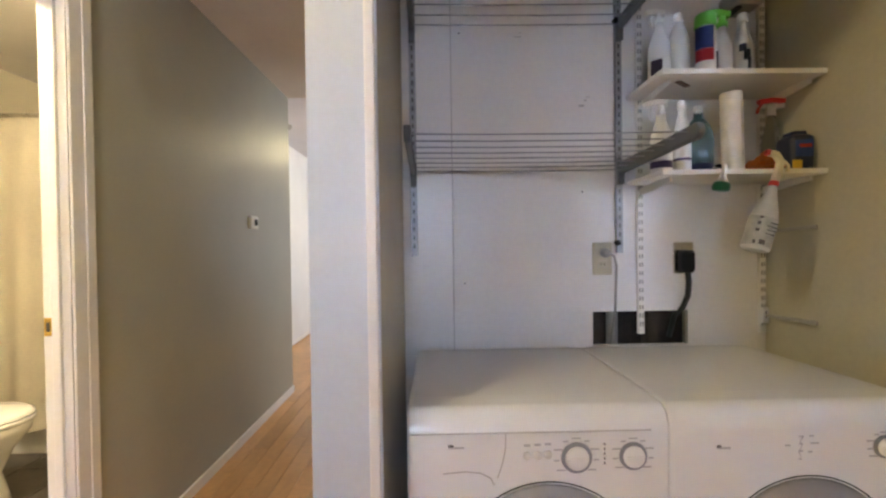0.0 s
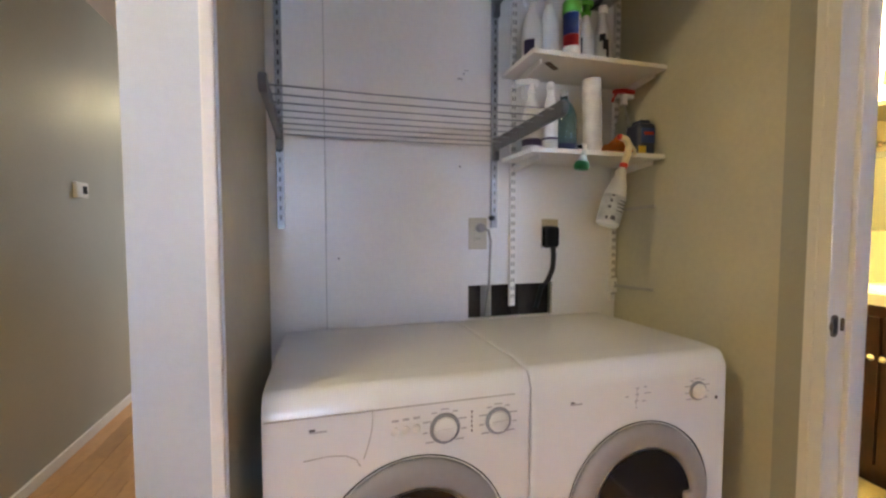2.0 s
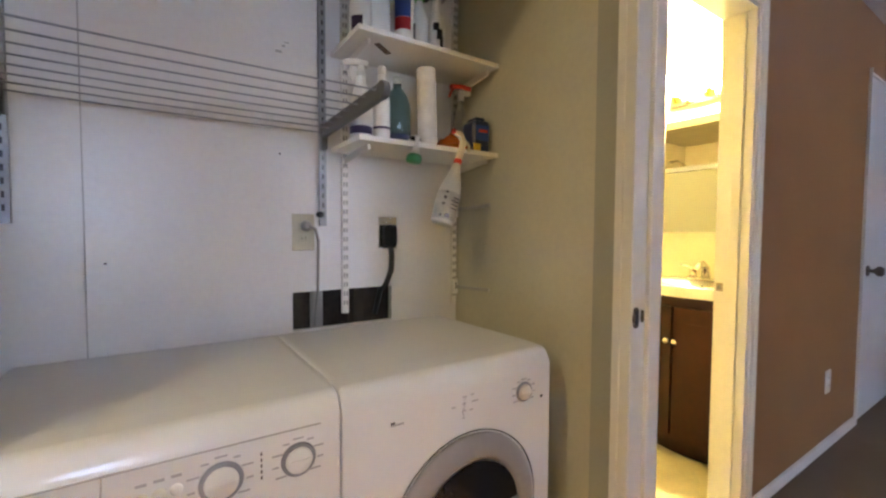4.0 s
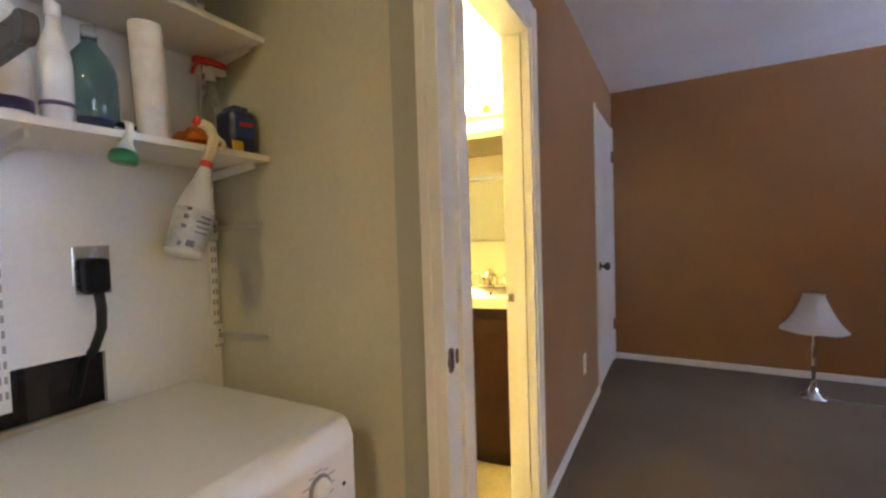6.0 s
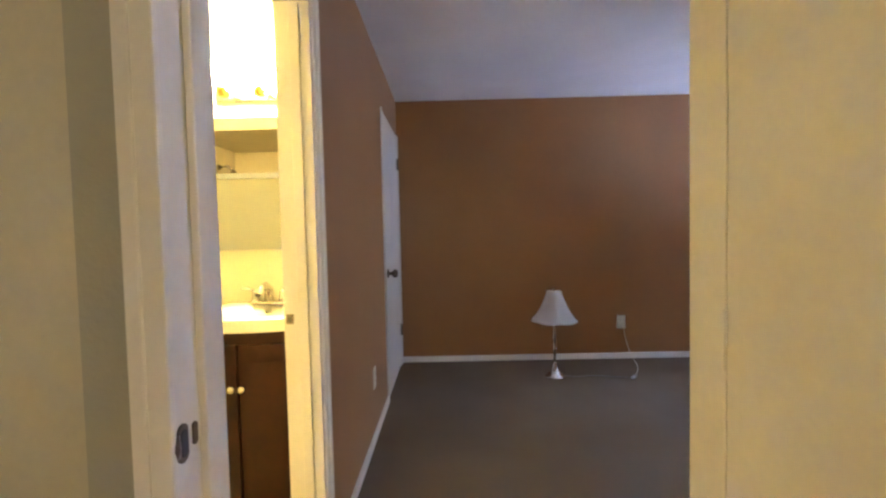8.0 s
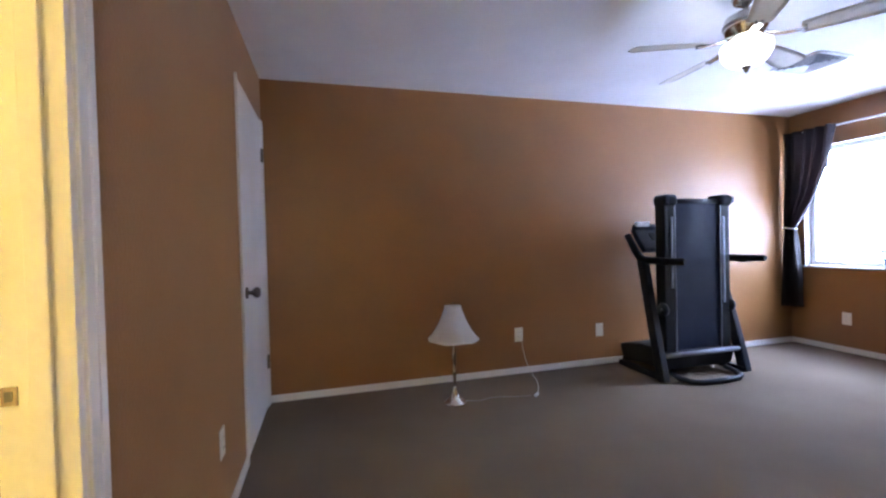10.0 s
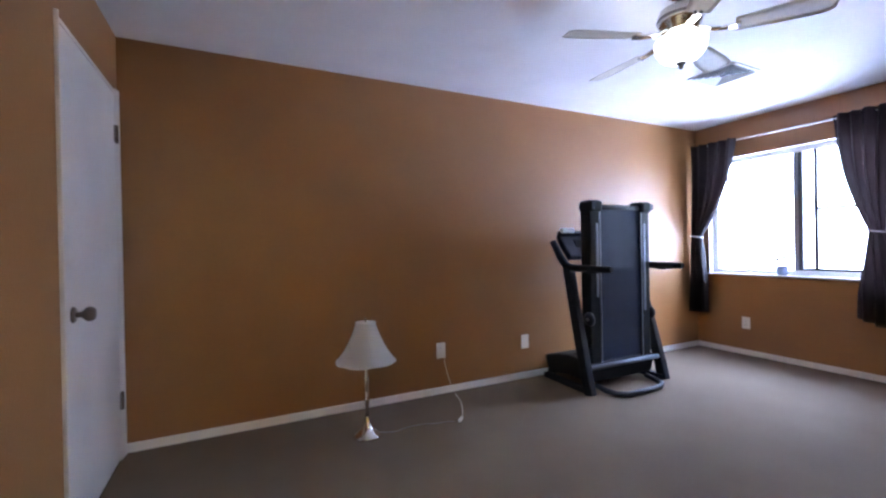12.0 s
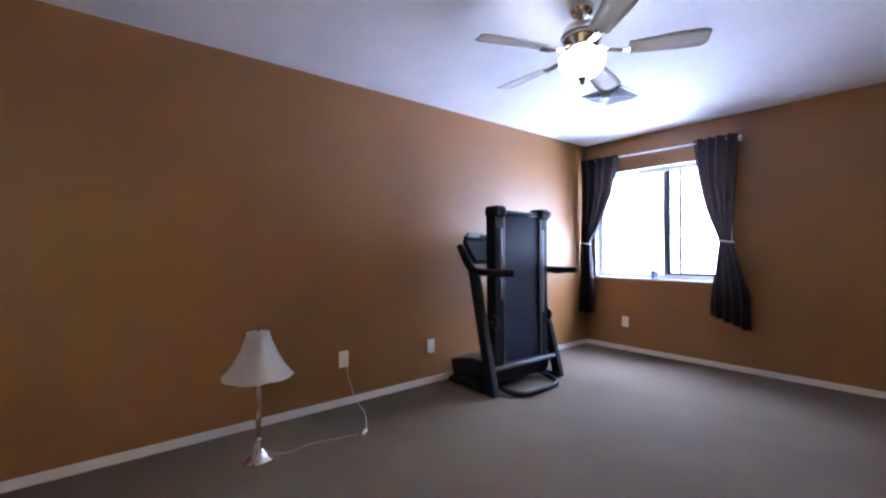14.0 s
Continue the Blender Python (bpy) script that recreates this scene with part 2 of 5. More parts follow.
def tube(bm, pts, r, seg=8):
    """A round bar along points; r is one radius or a list."""
    pts = [Vector(p) for p in pts]
    rs = r if isinstance(r, (list, tuple)) else [r] * len(pts)
    rings, up = [], None
    for i, p in enumerate(pts):
        d = (pts[min(i + 1, len(pts) - 1)] - pts[max(i - 1, 0)]).normalized()
        if up is None:
            up = Vector((0, 0, 1)) if abs(d.z) < 0.9 else Vector((1, 0, 0))
        s = d.cross(up).normalized()
        up = s.cross(d).normalized()
        rings.append([bm.verts.new(p + rs[i] * (math.cos(2 * math.pi * k / seg) * s + math.sin(2 * math.pi * k / seg) * up)) for k in range(seg)])
    for a, b in zip(rings, rings[1:]):
        for k in range(seg):
            bm.faces.new((a[k], a[(k + 1) % seg], b[(k + 1) % seg], b[k])).smooth = True
    bm.faces.new(rings[0])
    bm.faces.new(rings[-1])
    return bm


def beam(bm, pts, w, h, side=(0, 1, 0), bev=0.0):
    """A flat bar of width w across side and depth h along points."""
    pts = [Vector(p) for p in pts]
    sv = Vector(side).normalized()
    rings = []
    for i, p in enumerate(pts):
        d = (pts[min(i + 1, len(pts) - 1)] - pts[max(i - 1, 0)]).normalized()
        n = d.cross(sv).normalized()
        rings.append([bm.verts.new(p + a * w / 2 * sv + b * h / 2 * n) for a, b in ((-1, -1), (1, -1), (1, 1), (-1, 1))])
    new_faces = []
    for a, b in zip(rings, rings[1:]):
        for k in range(4):
            new_faces.append(bm.faces.new((a[k], a[(k + 1) % 4], b[(k + 1) % 4], b[k])))
    new_faces += [bm.faces.new(rings[0]), bm.faces.new(rings[-1])]
    if bev:
        bmesh.ops.bevel(bm, geom=list({e for f in new_faces for e in f.edges}), offset=bev, segments=2, affect='EDGES', profile=0.6)
    return bm


def sheet(bm, func, nu, nv, thick=0.0):
    """A surface func(u, v), u and v from 0 to 1, given thickness along its normals."""
    vs = [[bm.verts.new(func(i / nu, j / nv)) for j in range(nv + 1)] for i in range(nu + 1)]
    fs = []
    for i in range(nu):
        for j in range(nv):
            f = bm.faces.new((vs[i][j], vs[i + 1][j], vs[i + 1][j + 1], vs[i][j + 1]))
            f.smooth = True
            fs.append(f)
    if thick:
        bmesh.ops.solidify(bm, geom=fs, thickness=thick)
    return bm


def finish(name, bm, mats):
    bmesh.ops.recalc_face_normals(bm, faces=bm.faces)
    me = bpy.data.meshes.new(name)
    bm.to_mesh(me)
    bm.free()
    for m in mats if isinstance(mats, (list, tuple)) else [mats]:
        me.materials.append(m)
    return new(name, me)


def B():
    return bmesh.new()


def part(name, bm, material, parent, label=""):
    ob = finish(name, bm, material)
    ob.parent = parent
    return tagged(ob, label)


def thing(name, m, label, category, group=""):
    ob = new(name)
    ob.empty_display_size = 0.1
    ob.matrix_world = m
    return tagged(ob, label, category, group)


def single(name, bm, material, label, category, group="", m=None):
    ob = finish(name, bm, material)
    if m:
        ob.matrix_world = m
    return tagged(ob, label, category, group)


def structure(name, bm, mats, label, category):
    return tagged(finish(name, bm, mats), label, category, "", "structure")


def painted(bm, x0, x1, y0, y1, z0, z1, west=0, east=0, south=0, north=0, rest=0):
    """A wall block whose faces take the paint of the room that they face."""
    first = len(bm.faces)
    box(bm, x0, x1, y0, y1, z0, z1)
    bm.faces.ensure_lookup_table()
    for f in bm.faces[first:]:
        f.normal_update()
        c = f.calc_center_median() - Vector(((x0 + x1) / 2, (y0 + y1) / 2, (z0 + z1) / 2))
        dx, dy, dz = abs(c.x) / (x1 - x0), abs(c.y) / (y1 - y0), abs(c.z) / (z1 - z0)
        if dx > max(dy, dz):
            f.material_index = east if c.x > 0 else west
        elif dy > dz:
            f.material_index = north if c.y > 0 else south
        else:
            f.material_index = rest
    return bm


H = 2.44
PAINTS = [M["gray"], M["brown"], M["cream"], M["closet"], M["bath"], M["farwall"], M["trim"], M["board"], M["paleend"], M["showertile"]]
GRAY, BROWN, CREAM, CLOSET, BATH, FAR, TRIM, BOARD, PALE, TILE = range(10)

# ---- setting: walls ----
bm = B()
painted(bm, 0.316, 0.426, -0.8, 1.80, 0, H, west=CREAM, east=GRAY)
painted(bm, 0.316, 0.426, 1.80, 2.62, 2.05, H, west=CREAM, east=GRAY, rest=GRAY)
painted(bm, 0.345, 0.426, 2.62, 4.72, 0, H, west=CREAM, east=GRAY, north=FAR)
structure("wall_hall_west", bm, PAINTS, "long hall wall in satin warm grey paint", "wall")
bm = B()
painted(bm, 1.36, 1.512, 2.10, 4.72, 0, H, west=GRAY, east=CLOSET, south=PALE, north=FAR)
structure("wall_hall_east", bm, PAINTS, "partition between hall and laundry closet, pale end tinted with daylight blue", "wall")
bm = B()
for x0, x1, z0, z1 in ((1.512, 2.227, 0, H), (2.592, 2.895, 0, H), (2.227, 2.592, 0, 0.817), (2.227, 2.592, 0.944, H)):
    painted(bm, x0, x1, 2.785, 2.80, z0, z1, south=BOARD, rest=GRAY)
structure("wall_closet_back", bm, PAINTS, "white closet back wall with a rough hole cut in it", "wall")
bm = B()
painted(bm, 1.512, 2.895, 2.88, 2.92, 0, H, south=CLOSET, north=TILE)
structure("wall_closet_rear_face", bm, PAINTS, "plain wall behind the closet cavity", "wall")
bm = B()
painted(bm, 2.895, 3.03, -3.277, 1.165, 0, H, west=GRAY, east=BROWN, north=TRIM)
painted(bm, 2.895, 3.03, 1.165, 2.02, 2.10, H, west=GRAY, east=BROWN)
painted(bm, 2.895, 3.03, 2.02, 2.108, 0, H, west=GRAY, east=BROWN)
painted(bm, 2.895, 3.03, 2.108, 2.92, 0, H, west=CLOSET, east=BATH)
painted(bm, 2.895, 3.03, 3.80, 4.72, 0, H, west=FAR, east=BATH)
structure("wall_bedroom_west", bm, PAINTS, "wall between hall, closet and bedroom with a doorway", "wall")
bm = B()
painted(bm, 3.79, 5.340, 2.055, 2.17, 0, H, south=BROWN, north=BATH, west=TRIM)
painted(bm, 3.03, 3.79, 2.055, 2.17, 2.04, H, south=BROWN, north=BATH)
painted(bm, 5.340, 6.195, 2.055, 2.17, 2.10, H, south=BROWN, north=BATH)
painted(bm, 6.195, 6.272, 2.055, 2.17, 0, H, south=BROWN, north=BATH)
structure("wall_bedroom_north", bm, PAINTS, "terracotta brown bedroom wall with two doorways", "wall")
bm = B()
painted(bm, 6.272, 6.40, -3.42, 4.40, 0, H, west=BROWN)
structure("wall_bedroom_east", bm, PAINTS, "terracotta brown bedroom wall", "wall")
WX0, WX1, WZ0, WZ1 = 4.70, 6.13, 0.835, 2.06
bm = B()
painted(bm, 2.895, WX0, -3.42, -3.277, 0, H, north=BROWN, east=TRIM)
painted(bm, WX1, 6.272, -3.42, -3.277, 0, H, north=BROWN, west=TRIM)
painted(bm, WX0, WX1, -3.42, -3.277, 0, WZ0, north=BROWN, rest=TRIM)
painted(bm, WX0, WX1, -3.42, -3.277, WZ1, H, north=BROWN, rest=TRIM)
structure("wall_bedroom_south", bm, PAINTS, "terracotta brown bedroom wall with a window opening", "wall")
bm = B()
painted(bm, 4.50, 4.62, 2.17, 4.25, 0, H, west=BATH, east=BATH)
structure("wall_bathroom_east", bm, PAINTS, "pale bathroom wall behind the vanity", "wall")
bm = B()
painted(bm, 2.10, 6.272, 4.25, 4.40, 0, H, south=BATH, north=FAR)
structure("wall_bathroom_north", bm, PAINTS, "pale bathroom end wall", "wall")
bm = B()
painted(bm, 2.10, 2.895, 3.80, 3.92, 0, H, south=TILE)
structure("wall_shower_north", bm, PAINTS, "tan tiled shower wall holding the shower rose", "wall")
bm = B()
painted(bm, 1.98, 2.10, 2.92, 4.40, 0, H, east=TILE, west=FAR)
structure("wall_shower_west", bm, PAINTS, "tan tiled shower back wall", "wall")
bm = B()
painted(bm, -1.42, -1.30, 1.0, 4.72, 0, H, east=CREAM)
painted(bm, -1.30, 0.316, 1.0, 1.12, 0, H, north=CREAM)
painted(bm, -1.30, 0.345, 4.50, 4.72, 0, H, south=CREAM, north=FAR)
structure("wall_bathroom_west", bm, PAINTS, "cream bathroom walls", "wall")
bm = B()
# Unseen opening, added and sized to send daylight onto the closet.
painted(bm, 0.316, 1.20, -0.92, -0.80, 0, H, north=GRAY)
painted(bm, 1.62, 2.895, -0.92, -0.80, 0, H, north=GRAY)
painted(bm, 1.20, 1.62, -0.92, -0.80, 0, 1.16, north=GRAY)
painted(bm, 1.20, 1.62, -0.92, -0.80, 1.74, H, north=GRAY)
structure("wall_hall_south", bm, PAINTS, "plain grey hall end wall with an added opening for daylight", "wall")
bm = B()
painted(bm, -0.25, -0.135, 4.72, 9.0, 0, H, east=FAR)
painted(bm, -0.25, 3.2, 9.0, 9.12, 0, H, south=FAR)
painted(bm, 1.512, 3.2, 4.60, 4.72, 0, H, north=FAR)
painted(bm, 3.05, 3.2, 4.72, 5.5, 0, H, west=FAR)
painted(bm, 3.05, 3.2, 7.7, 9.0, 0, H, west=FAR)
painted(bm, 3.05, 3.2, 5.5, 7.7, 0, 0.85, west=FAR)
painted(bm, 3.05, 3.2, 5.5, 7.7, 2.15, H, west=FAR)
structure("wall_far_room", bm, PAINTS, "pale walls of the daylit room past the hall", "wall")

bm = B()
painted(bm, 1.512, 2.895, 2.10, 2.20, 2.05, H, south=GRAY, north=CLOSET, rest=CLOSET)
structure("wall_closet_header", bm, PAINTS, "painted wall above the laundry closet opening", "wall")

bm = B()
painted(bm, 2.101, 3.03, 2.921, 3.799, 2.10, H - 0.001, east=BATH, rest=TILE)
structure("wall_shower_soffit", bm, PAINTS, "dropped soffit over the shower", "wall")

# ---- setting: ceilings and floors ----
bm = box(B(), 3.0, 6.40, -3.42, 2.10, H, H + 0.12)
structure("ceiling_bedroom", bm, M["ceiling"], "white lightly textured bedroom ceiling", "ceiling")
bm = box(B(), 0.37, 3.0, -0.92, 4.72, H, H + 0.12)
structure("ceiling_hall", bm, M["hallceiling"], "tan hall and closet ceiling", "ceiling")
bm = box(B(), 3.0, 6.40, 2.10, 4.40, H, H + 0.12)
structure("ceiling_bathroom", bm, M["ceiling"], "white bathroom ceiling", "ceiling")
bm = box(B(), -1.42, 0.37, 1.0, 4.72, H, H + 0.12)
structure("ceiling_bathroom_west", bm, M["ceiling"], "white ceiling of the bathroom with the toilet", "ceiling")
bm = box(B(), -0.25, 3.2, 4.72, 9.12, H, H + 0.12)
structure("ceiling_far_room", bm, M["ceiling"], "white ceiling of the far room", "ceiling")
bm = box(B(), 2.97, 6.30, -3.30, 2.06, -0.08, 0.0)
structure("floor_bedroom", bm, M["carpet"], "dark brown cut-pile carpet", "carpet")
bm = box(B(), 2.10, 6.30, 2.06, 4.30, -0.08, -0.002)
structure("floor_bathroom", bm, M["vinyl"], "cream vinyl bathroom floor", "floor")
hall_floor = structure("floor_hall", box(B(), -0.25, 2.97, -0.92, 9.1, -0.08, -0.012), M["wood"], "glossy oak plank hall floor", "floor")
bath_floor = structure("floor_bathroom_west", box(B(), -1.42, 0.33, 1.0, 4.6, -0.08, -0.010), M["grout"], "dark slate tile bathroom floor", "floor")
structure("backdrop", box(B(), -6, 18, -8.1, -8.0, -0.3, 7.0), M["outside"], "bright hazy distance outside the bedroom window", "backdrop")
structure("ground", box(B(), -60, 60, -60, 60, -0.6, -0.3), M["ground"], "pale sunlit ground outside the windows", "ground")

# ---- setting: trim, doors, window ----
def casing(bm, a0, a1, z0, z1, at, out, axis):
    """A moulded casing board: flat board with a raised outer edge. axis 'x': lies on a wall of constant x."""
    w = a1 - a0
    for s0, s1, d in ((0, 1, 0.012), (0.55, 0.97, 0.0155)):
        lo, hi = sorted((at, at + out * d))
        p, q = sorted((a0 + s0 * w, a0 + s1 * w))
        if axis == 'x':
            box(bm, lo, hi, p, q, z0, z1, 0.003)
        else:
            box(bm, p, q, lo, hi, z0, z1, 0.003)
    return bm


trim = structure("trim_bedroom_doorway", box(B(), 2.890, 3.034, 1.985, 2.02, 0, 2.10, 0.002), M["trim"], "white painted door frame of the bedroom doorway", "door frame")
part("stop", box(B(), 2.955, 2.990, 1.972, 1.985, 0, 2.055, 0.003), M["trim"], trim)
part("head", box(B(), 2.890, 3.034, 1.165, 1.985, 2.065, 2.10, 0.002), M["trim"], trim)
part("hinge_jamb", box(B(), 2.9425, 3.034, 1.166, 1.196, 0, 2.065, 0.002), M["trim"], trim)
part("casing", casing(B(), 1.980, 2.035, 0, 2.16, 2.895, -1, 'x'), M["trim"], trim)
part("casing", box(B(), 2.880, 2.895, 1.165, 1.99, 2.102, 2.16, 0.003), M["trim"], trim)


def rounded_plate(x, y0, y1, z, r, half):
    """A flat plate with half-round ends, long along z."""
    bm = lathe(B(), [(r * 0.9, y0), (r, y0 + 0.0008), (r, y1)], (0, 0, 0), 24, 'y', smooth=False)
    for v in bm.verts:
        v.co.z += half - r if v.co.z > 0 else r - half
        v.co += Vector((x, 0, z))
    return bm


strike = part("strike_plate", rounded_plate(2.911, 1.981, 1.984, 0.925, 0.0120, 0.028), M["bronze"], trim, "rounded aged bronze strike plate")
part("latch_hole", rounded_plate(2.911, 1.9795, 1.981, 0.925, 0.007, 0.020), M["slot"], strike)
part("keeper", rounded_plate(2.940, 1.9815, 1.984, 0.927, 0.006, 0.017), M["bronze"], strike)
part("lip", tube(B(), [(2.897, 1.984, 0.909), (2.893, 1.979, 0.925), (2.897, 1.984, 0.941)], 0.005), M["bronze"], strike)

trim = structure("trim_bathroom_doorway", box(B(), 3.775, 3.80, 2.051, 2.174, 0, 2.04, 0.002), M["trim"], "white painted door frame of the bathroom doorway", "door frame")
part("stop", box(B(), 3.763, 3.775, 2.085, 2.120, 0, 2.00, 0.003), M["trim"], trim)
part("head", box(B(), 3.03, 3.775, 2.051, 2.174, 2.01, 2.04, 0.002), M["trim"], trim)
part("near_jamb", box(B(), 3.032, 3.055, 2.051, 2.174, 0, 2.01, 0.002), M["trim"], trim)
part("casing", casing(B(), 3.795, 3.856, 0, 2.118, 2.055, -1, 'y'), M["trim"], trim)
part("casing", box(B(), 3.036, 3.795, 2.040, 2.055, 2.028, 2.118, 0.003), M["trim"], trim)
strike = part("strike_plate", box(B(), 3.772, 3.7745, 2.140, 2.166, 0.912, 0.946, 0.001), M["bronze"], trim, "small dark strike plate")
part("latch_hole", box(B(), 3.7705, 3.772, 2.147, 2.159, 0.920, 0.938), M["slot"], strike)

trim = structure("trim_west_bathroom_doorway", box(B(), 0.340, 0.430, 2.60, 2.622, 0, 2.05, 0.002), M["trim"], "white painted frame of the hall bathroom doorway", "door frame")
part("stop", box(B(), 0.375, 0.402, 2.588, 2.600, 0, 2.03, 0.003), M["trim"], trim)
part("casing", casing(B(), 2.606, 2.698, 0, 2.14, 0.426, 1, 'x'), M["trim"], trim)
part("head", box(B(), 0.312, 0.430, 1.80, 2.60, 2.03, 2.05, 0.002), M["trim"], trim)
part("casing", box(B(), 0.426, 0.441, 1.75, 2.606, 2.05, 2.14, 0.003), M["trim"], trim)
strike = part("strike_plate", box(B(), 0.343, 0.367, 2.597, 2.600, 0.925, 0.985, 0.001), M["brass"], trim, "bright brass strike plate")
part("latch_hole", box(B(), 0.350, 0.361, 2.5955, 2.597, 0.94, 0.97), M["slot"], strike)

trim = structure("trim_partition_end", box(B(), 1.485, 1.508, 2.086, 2.0985, 0, H - 0.002, 0.004), M["trim"], "narrow painted edge strip on the partition end", "trim")


def baseboard(name, x0, x1, y0, y1, label="white painted baseboard"):
    bm = box(B(), x0, x1, y0, y1, 0.0, 0.054, 0.004)
    return structure(name, bm, M["trim"], label, "baseboard")


baseboard("baseboard_1", 6.258, 6.2715, -3.275, 2.053)
baseboard("baseboard_2", 3.858, 5.316, 2.041, 2.0545)
baseboard("baseboard_3", 3.031, 6.256, -3.2765, -3.263)
baseboard("baseboard_4", 3.0305, 3.044, -3.262, 1.160)
baseboard("baseboard_5", 0.4265, 0.440, 2.700, 4.72, "white painted hall baseboard")
baseboard("baseboard_6", -0.1345, -0.121, 4.73, 8.99, "white painted baseboard in the far room")

# bedroom door, swung open into the hall
door = structure("door_1", box(B(), 2.17, 2.941, 1.160, 1.195, 0.012, 2.055, 0.003), M["trim"], "white flat bedroom door swung open into the hall", "door")
for hz in (0.25, 1.05, 1.82):
    part("hinge", tube(B(), [(2.9420, 1.1965, hz - 0.045), (2.9420, 1.1965, hz + 0.045)], 0.003), M["trim"], door)

# closed door in the bedroom corner
door = structure("door_2", box(B(), 5.358, 6.165, 2.047, 2.083, 0.022, 2.075, 0.003), M["trim"], "white flat closet door, closed, with a dark knob", "door")
part("frame", box(B(), 6.17, 6.196, 2.046, 2.172, 0, 2.10, 0.003), M["trim"], door)
part("frame", box(B(), 5.340, 5.354, 2.046, 2.172, 0, 2.10, 0.003), M["trim"], door)
part("frame", box(B(), 5.354, 6.17, 2.046, 2.172, 2.08, 2.10, 0.003), M["trim"], door)
part("casing", casing(B(), 6.198, 6.256, 0, 2.115, 2.055, -1, 'y'), M["trim"], door)
part("casing", casing(B(), 5.339, 5.318, 0, 2.115, 2.055, -1, 'y'), M["trim"], door)
for hz in (0.34, 1.845):
    hg = part("hinge", tube(B(), [(6.168, 2.038, hz - 0.05), (6.168, 2.038, hz + 0.05)], 0.008), M["bronze"], door, "dark metal hinge")
    part("leaf", box(B(), 6.145, 6.166, 2.0435, 2.0465, hz - 0.048, hz + 0.048), M["bronze"], hg)
knob = part("door_knob", lathe(B(), [(0.004, -0.075), (0.022, -0.073), (0.030, -0.062), (0.030, -0.048), (0.020, -0.036), (0.012, -0.028), (0.012, -0.008)], (5.43, 2.047, 0.925), 20, 'y'), M["bronze"], door, "round dark bronze knob")
part("rose", lathe(B(), [(0.012, -0.010), (0.030, -0.008), (0.034, 0.0)], (5.43, 2.0465, 0.925), 20, 'y'), M["bronze"], knob)
part("latch", box(B(), 5.3565, 5.359, 2.050, 2.078, 0.89, 0.96), M["bronze"], door)

# bedroom window
WY = -3.385
win = structure("window_1", box(B(), WX0 + 0.001, WX1 - 0.001, -3.41, -3.36, WZ0 + 0.001, WZ0 + 0.05, 0.004), M["trim"], "white framed sliding window, blown out with daylight", "window")
for x0, x1, z0, z1 in ((WX0 + 0.001, WX0 + 0.05, WZ0 + 0.05, WZ1 - 0.05), (WX1 - 0.05, WX1 - 0.001, WZ0 + 0.05, WZ1 - 0.05), (WX0 + 0.001, WX1 - 0.001, WZ1 - 0.05, WZ1 - 0.001)):
    part("window_frame", box(B(), x0, x1, -3.41, -3.36, z0, z1, 0.004), M["trim"], win)
part("window_sill", box(B(), WX0 - 0.02, WX1 + 0.02, -3.36, -3.255, WZ0 - 0.018, WZ0 + 0.004, 0.005), M["trim"], win, "white window sill")
part("mullion", box(B(), 5.335, 5.372, -3.405, -3.355, WZ0 + 0.05, WZ1 - 0.05, 0.004), M["silver"], win, "grey meeting stile")
part("sash_stile", box(B(), 5.299, 5.335, -3.400, -3.358, WZ0 + 0.05, WZ1 - 0.05, 0.004), M["alu"], win, "dark sash stile")
part("fixed_stile", box(B(), 5.968, 5.984, -3.384, -3.362, WZ0 + 0.051, WZ1 - 0.051, 0.003), M["silver"], win)
part("screen_stile", box(B(), 5.186, 5.214, -3.384, -3.360, WZ0 + 0.051, WZ1 - 0.051, 0.003), M["alu"], win)
part("screen_rail", box(B(), WX0 + 0.051, 5.186, -3.384, -3.362, 1.450, 1.476, 0.002), M["brownrail"], win, "brown screen rail")
part("lower_rail", box(B(), WX0 + 0.05, 5.335, -3.404, -3.366, WZ0 + 0.051, WZ0 + 0.075, 0.003), M["alu"], win)
part("latch", box(B(), 5.19, 5.215, -3.384, -3.362, 1.44, 1.475, 0.004), M["black"], win)
for x0, x1 in ((WX0 + 0.05, 5.299), (5.372, WX1 - 0.05)):
    p = part("pane", box(B(), x0, x1, -3.389, -3.386, WZ0 + 0.05, WZ1 - 0.05), M["pane"], win)
    p.visible_shadow = False


